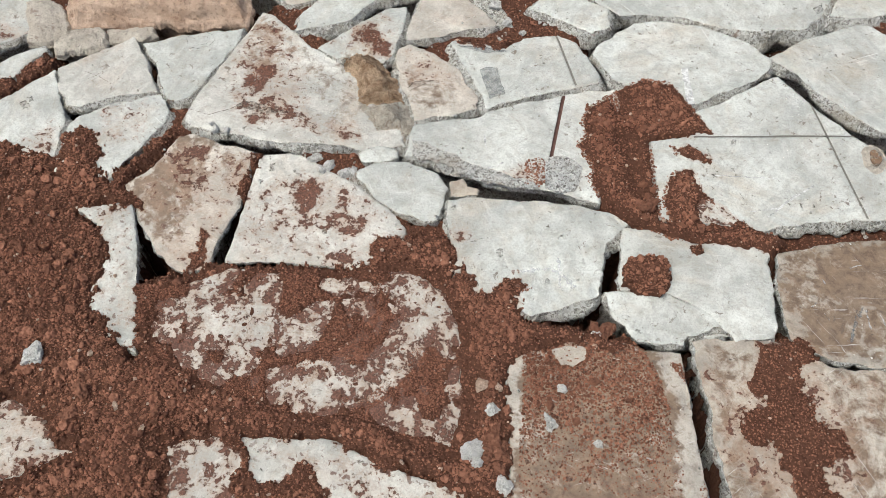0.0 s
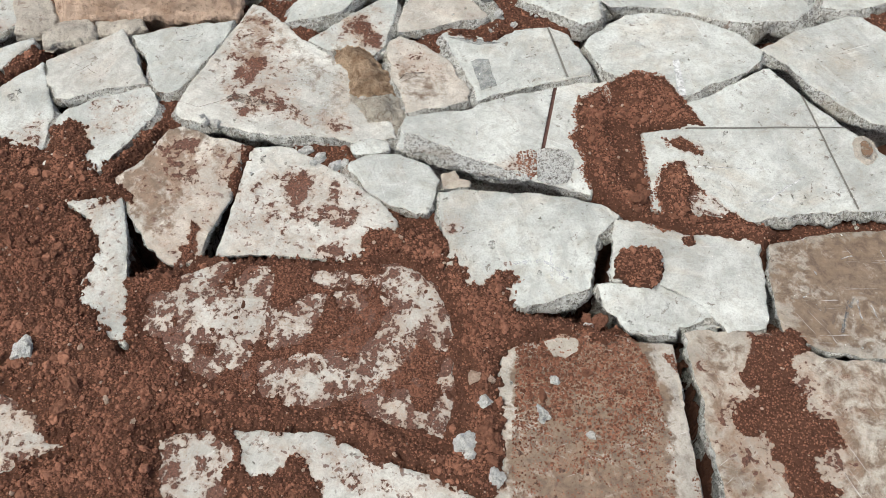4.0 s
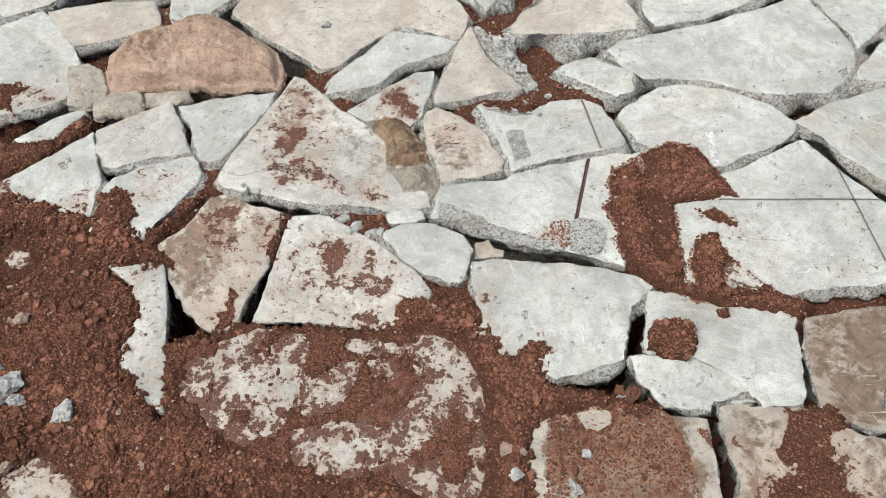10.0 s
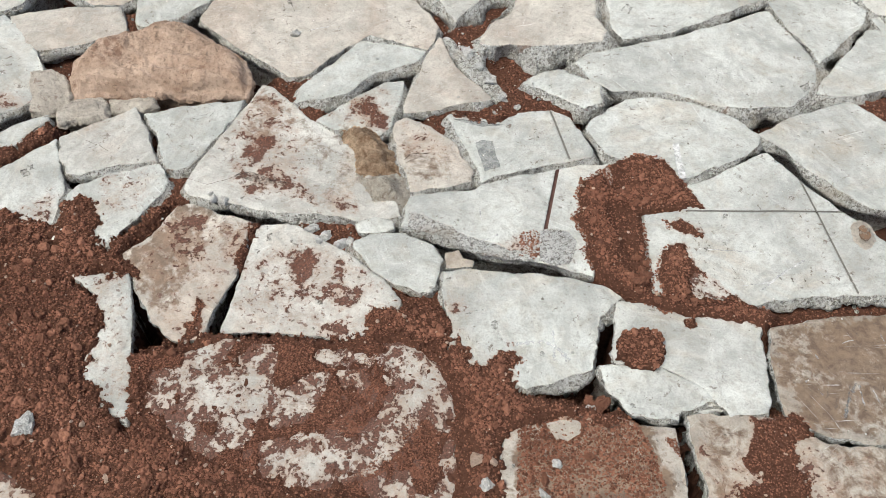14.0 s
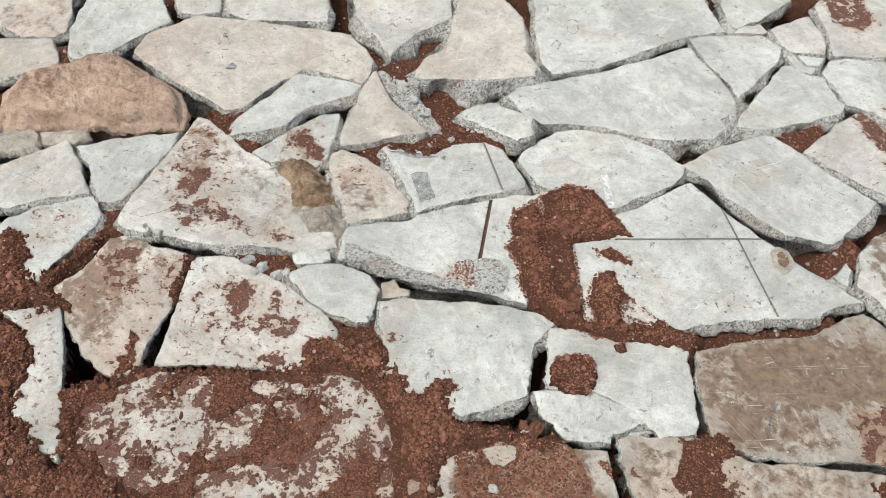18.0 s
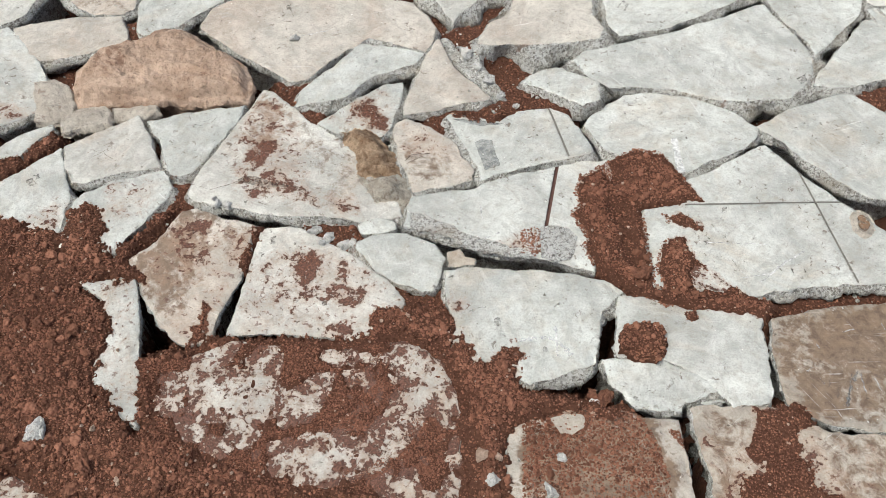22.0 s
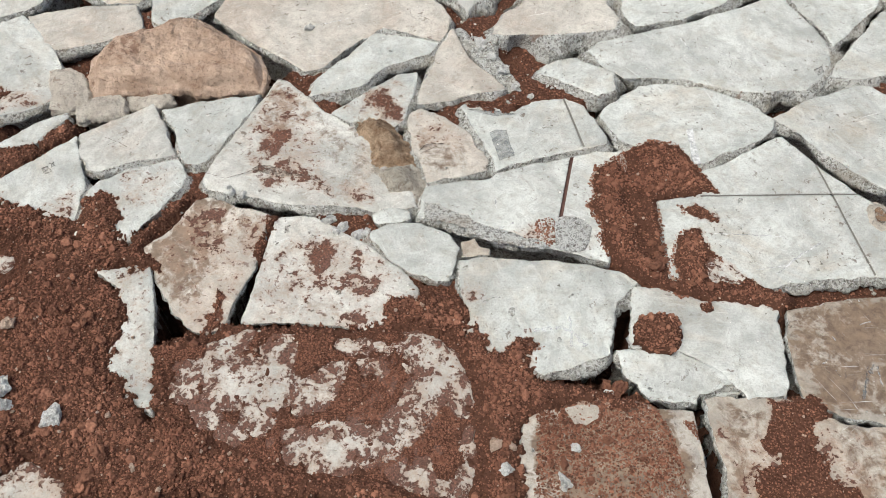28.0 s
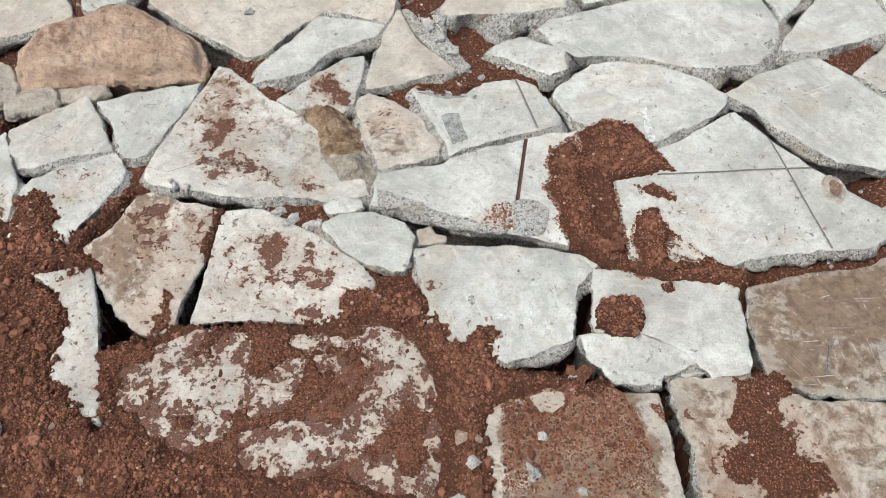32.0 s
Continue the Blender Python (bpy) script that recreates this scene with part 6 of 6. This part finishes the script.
# -- loose stones and larger clods
NAMES = {"white": ("rubble_stone", "crumbled whitish piece of concrete rubble on red soil", "stone", "loose stones"),
         "tanstone": ("pebble", "small pinkish tan pebble on red soil", "pebble", "pebbles"),
         "speckle": ("concrete_chip", "rounded pale chip stuck on a sawn slab", "concrete chip", "loose stones"),
         "clod": ("soil_clod", "dark red clod of dried soil", "clod", "soil clods")}


def stone(x, y, size, style):
    name, label, category, group = NAMES[style]
    seed = x * 31 + y * 17
    bm = bmesh.new()
    bmesh.ops.create_icosphere(bm, subdivisions=4, radius=1.0)
    cut = random.Random(int(seed * 1000))
    planes = [(Vector((cut.gauss(0, 1), cut.gauss(0, 1), cut.gauss(0, 1))).normalized(), cut.uniform(0.45, 0.8)) for _ in range(14)]
    for v in bm.verts:
        for no, dist in planes:
            over = v.co.dot(no) - dist
            if over > 0:
                v.co -= no * over
        c = v.co.copy()
        v.co = c * (1.1 + 0.30 * noise.noise(c * 2.4 + Vector((0, seed, 0))) + 0.2 * noise.noise(c * 5.0 + Vector((0, 0, seed))) + 0.12 * noise.noise(c * 11.0 + Vector((seed, 0, 0))))
    r = size / 2
    turn = Matrix.Rotation(seed * 5, 3, "Z")
    for v in bm.verts:
        v.co = turn @ Vector((v.co.x * r * 1.1, v.co.y * r * 0.85, v.co.z * r * 0.7))
    me = bpy.data.meshes.new(name)
    bm.to_mesh(me)
    bm.free()
    me.materials.append(ROCKS[style])
    ob = new(name, me)
    i, j = int(round((x - X0) / CELL)), int(round((y - Y0) / CELL))
    bed = max(soil_height(x, y), FACE[j, i] if ON_SLAB[j, i] else -0.022)
    ob.location = (x, y, bed + r * 0.28)
    return tagged(ob, label, category, group)


stone(-0.800, 0.595, 0.036, "white")
stone(-0.889, 0.492, 0.031, "tanstone")
stone(0.145, 0.539, 0.031, "white")
stone(0.169, 0.603, 0.021, "white")
stone(0.230, 0.505, 0.021, "white")
stone(0.040, 0.553, 0.035, "white")
stone(0.006, 0.471, 0.045, "white")
stone(0.068, 0.417, 0.034, "white")
stone(0.230, 0.723, 0.028, "white")
stone(0.019, 0.453, 0.024, "white")
stone(0.021, 0.601, 0.031, "tanstone")
stone(0.050, 0.598, 0.019, "tanstone")
stone(-0.367, 1.117, 0.036, "white")
stone(-0.331, 1.097, 0.028, "white")
stone(-0.297, 1.075, 0.037, "white")
stone(-0.278, 1.088, 0.023, "white")
stone(-0.342, 1.072, 0.020, "white")
stone(-0.501, 1.733, 0.028, "white")
stone(-0.063, 1.727, 0.024, "white")
stone(-0.052, 1.708, 0.036, "white")
stone(-0.958, 0.789, 0.031, "tanstone")
stone(-0.992, 0.792, 0.021, "tanstone")
stone(-1.028, 0.874, 0.019, "tanstone")
stone(-0.978, 0.850, 0.016, "tanstone")
stone(-0.715, 0.788, 0.010, "tanstone")
stone(-0.855, 0.720, 0.010, "tanstone")
stone(-0.761, 0.479, 0.009, "tanstone")
stone(-0.632, 0.507, 0.011, "tanstone")
stone(0.254, 0.740, 0.044, "clod")
stone(0.233, 0.749, 0.026, "clod")
stone(0.043, 0.495, 0.031, "clod")
stone(0.058, 0.475, 0.027, "clod")
stone(0.034, 0.464, 0.024, "clod")
stone(0.048, 0.516, 0.025, "clod")
stone(0.027, 0.558, 0.019, "clod")
stone(0.343, 1.010, 0.034, "clod")
stone(0.352, 1.046, 0.024, "clod")
stone(-0.811, 0.819, 0.028, "clod")
stone(-0.906, 0.822, 0.026, "clod")
stone(-0.860, 0.834, 0.020, "clod")
stone(-0.709, 0.491, 0.039, "clod")
stone(-0.701, 0.531, 0.030, "clod")
stone(-0.903, 0.701, 0.017, "clod")
stone(-0.642, 1.178, 0.024, "white")
stone(-0.619, 1.173, 0.032, "white")
stone(-0.591, 1.170, 0.021, "white")
stone(-0.603, 1.186, 0.016, "white")
stone(-0.568, 1.167, 0.019, "white")
stone(-0.541, 1.158, 0.016, "white")
stone(0.227, 0.621, 0.017, "clod")
stone(0.194, 0.543, 0.015, "clod")
stone(0.144, 0.573, 0.023, "clod")
stone(0.287, 0.590, 0.013, "clod")
stone(0.015, 1.608, 0.035, "white")
stone(0.044, 1.559, 0.029, "white")
stone(-0.019, 1.658, 0.033, "white")
stone(0.079, 1.521, 0.023, "white")
stone(-0.928, 0.639, 0.062, "white")
stone(-0.941, 0.616, 0.045, "white")
stone(-0.905, 0.614, 0.034, "white")
stone(-0.970, 0.671, 0.030, "white")
stone(-0.988, 0.654, 0.042, "white")
stone(-1.018, 0.664, 0.020, "white")
stone(-0.987, 0.591, 0.055, "white")
stone(-0.959, 0.577, 0.030, "white")
stone(-1.013, 0.606, 0.040, "white")
stone(-0.942, 0.525, 0.062, "white")
stone(-0.949, 0.485, 0.066, "white")
stone(-0.916, 0.482, 0.040, "white")
stone(-0.928, 0.459, 0.030, "white")
stone(-0.811, 0.599, 0.040, "white")
stone(-0.810, 0.614, 0.024, "white")
stone(-0.710, 0.611, 0.014, "tanstone")
stone(-0.633, 0.514, 0.013, "tanstone")
stone(-0.733, 0.660, 0.007, "tanstone")
stone(-0.909, 0.691, 0.008, "tanstone")
stone(-0.574, 0.472, 0.012, "tanstone")
stone(-0.637, 0.614, 0.006, "tanstone")
stone(-0.705, 0.537, 0.036, "clod")
stone(-0.715, 0.494, 0.034, "clod")
stone(-0.898, 0.593, 0.026, "clod")
stone(-0.902, 0.555, 0.022, "clod")
stone(-0.856, 0.555, 0.020, "clod")
stone(-0.938, 0.578, 0.020, "clod")
stone(-0.555, 0.504, 0.018, "clod")
stone(-0.573, 0.491, 0.014, "clod")
stone(-0.832, 0.709, 0.020, "clod")
stone(-0.843, 0.801, 0.024, "clod")
stone(-0.881, 0.825, 0.026, "clod")
stone(-0.813, 0.803, 0.020, "clod")
stone(-0.847, 0.855, 0.018, "clod")
stone(-0.922, 0.837, 0.020, "clod")
stone(-0.713, 0.565, 0.015, "clod")
stone(-0.696, 0.563, 0.014, "clod")
stone(-0.883, 0.535, 0.020, "clod")
stone(-0.849, 0.584, 0.015, "clod")
stone(0.037, 0.478, 0.026, "clod")
stone(0.062, 0.490, 0.022, "clod")
stone(0.053, 0.449, 0.024, "clod")
stone(0.076, 0.522, 0.016, "clod")
stone(0.041, 0.520, 0.014, "clod")
stone(0.022, 0.487, 0.016, "clod")
stone(0.068, 0.465, 0.018, "clod")
stone(0.033, 0.457, 0.014, "clod")
stone(0.045, 0.541, 0.012, "clod")
stone(0.070, 0.543, 0.014, "clod")
stone(0.351, 1.026, 0.034, "clod")
stone(0.340, 1.081, 0.022, "clod")
stone(0.360, 1.063, 0.018, "clod")
stone(0.438, 0.995, 0.022, "clod")
stone(0.453, 0.972, 0.024, "clod")
stone(0.412, 0.975, 0.018, "clod")
stone(0.471, 0.978, 0.016, "clod")
stone(0.342, 0.990, 0.020, "clod")
stone(0.376, 0.971, 0.018, "clod")
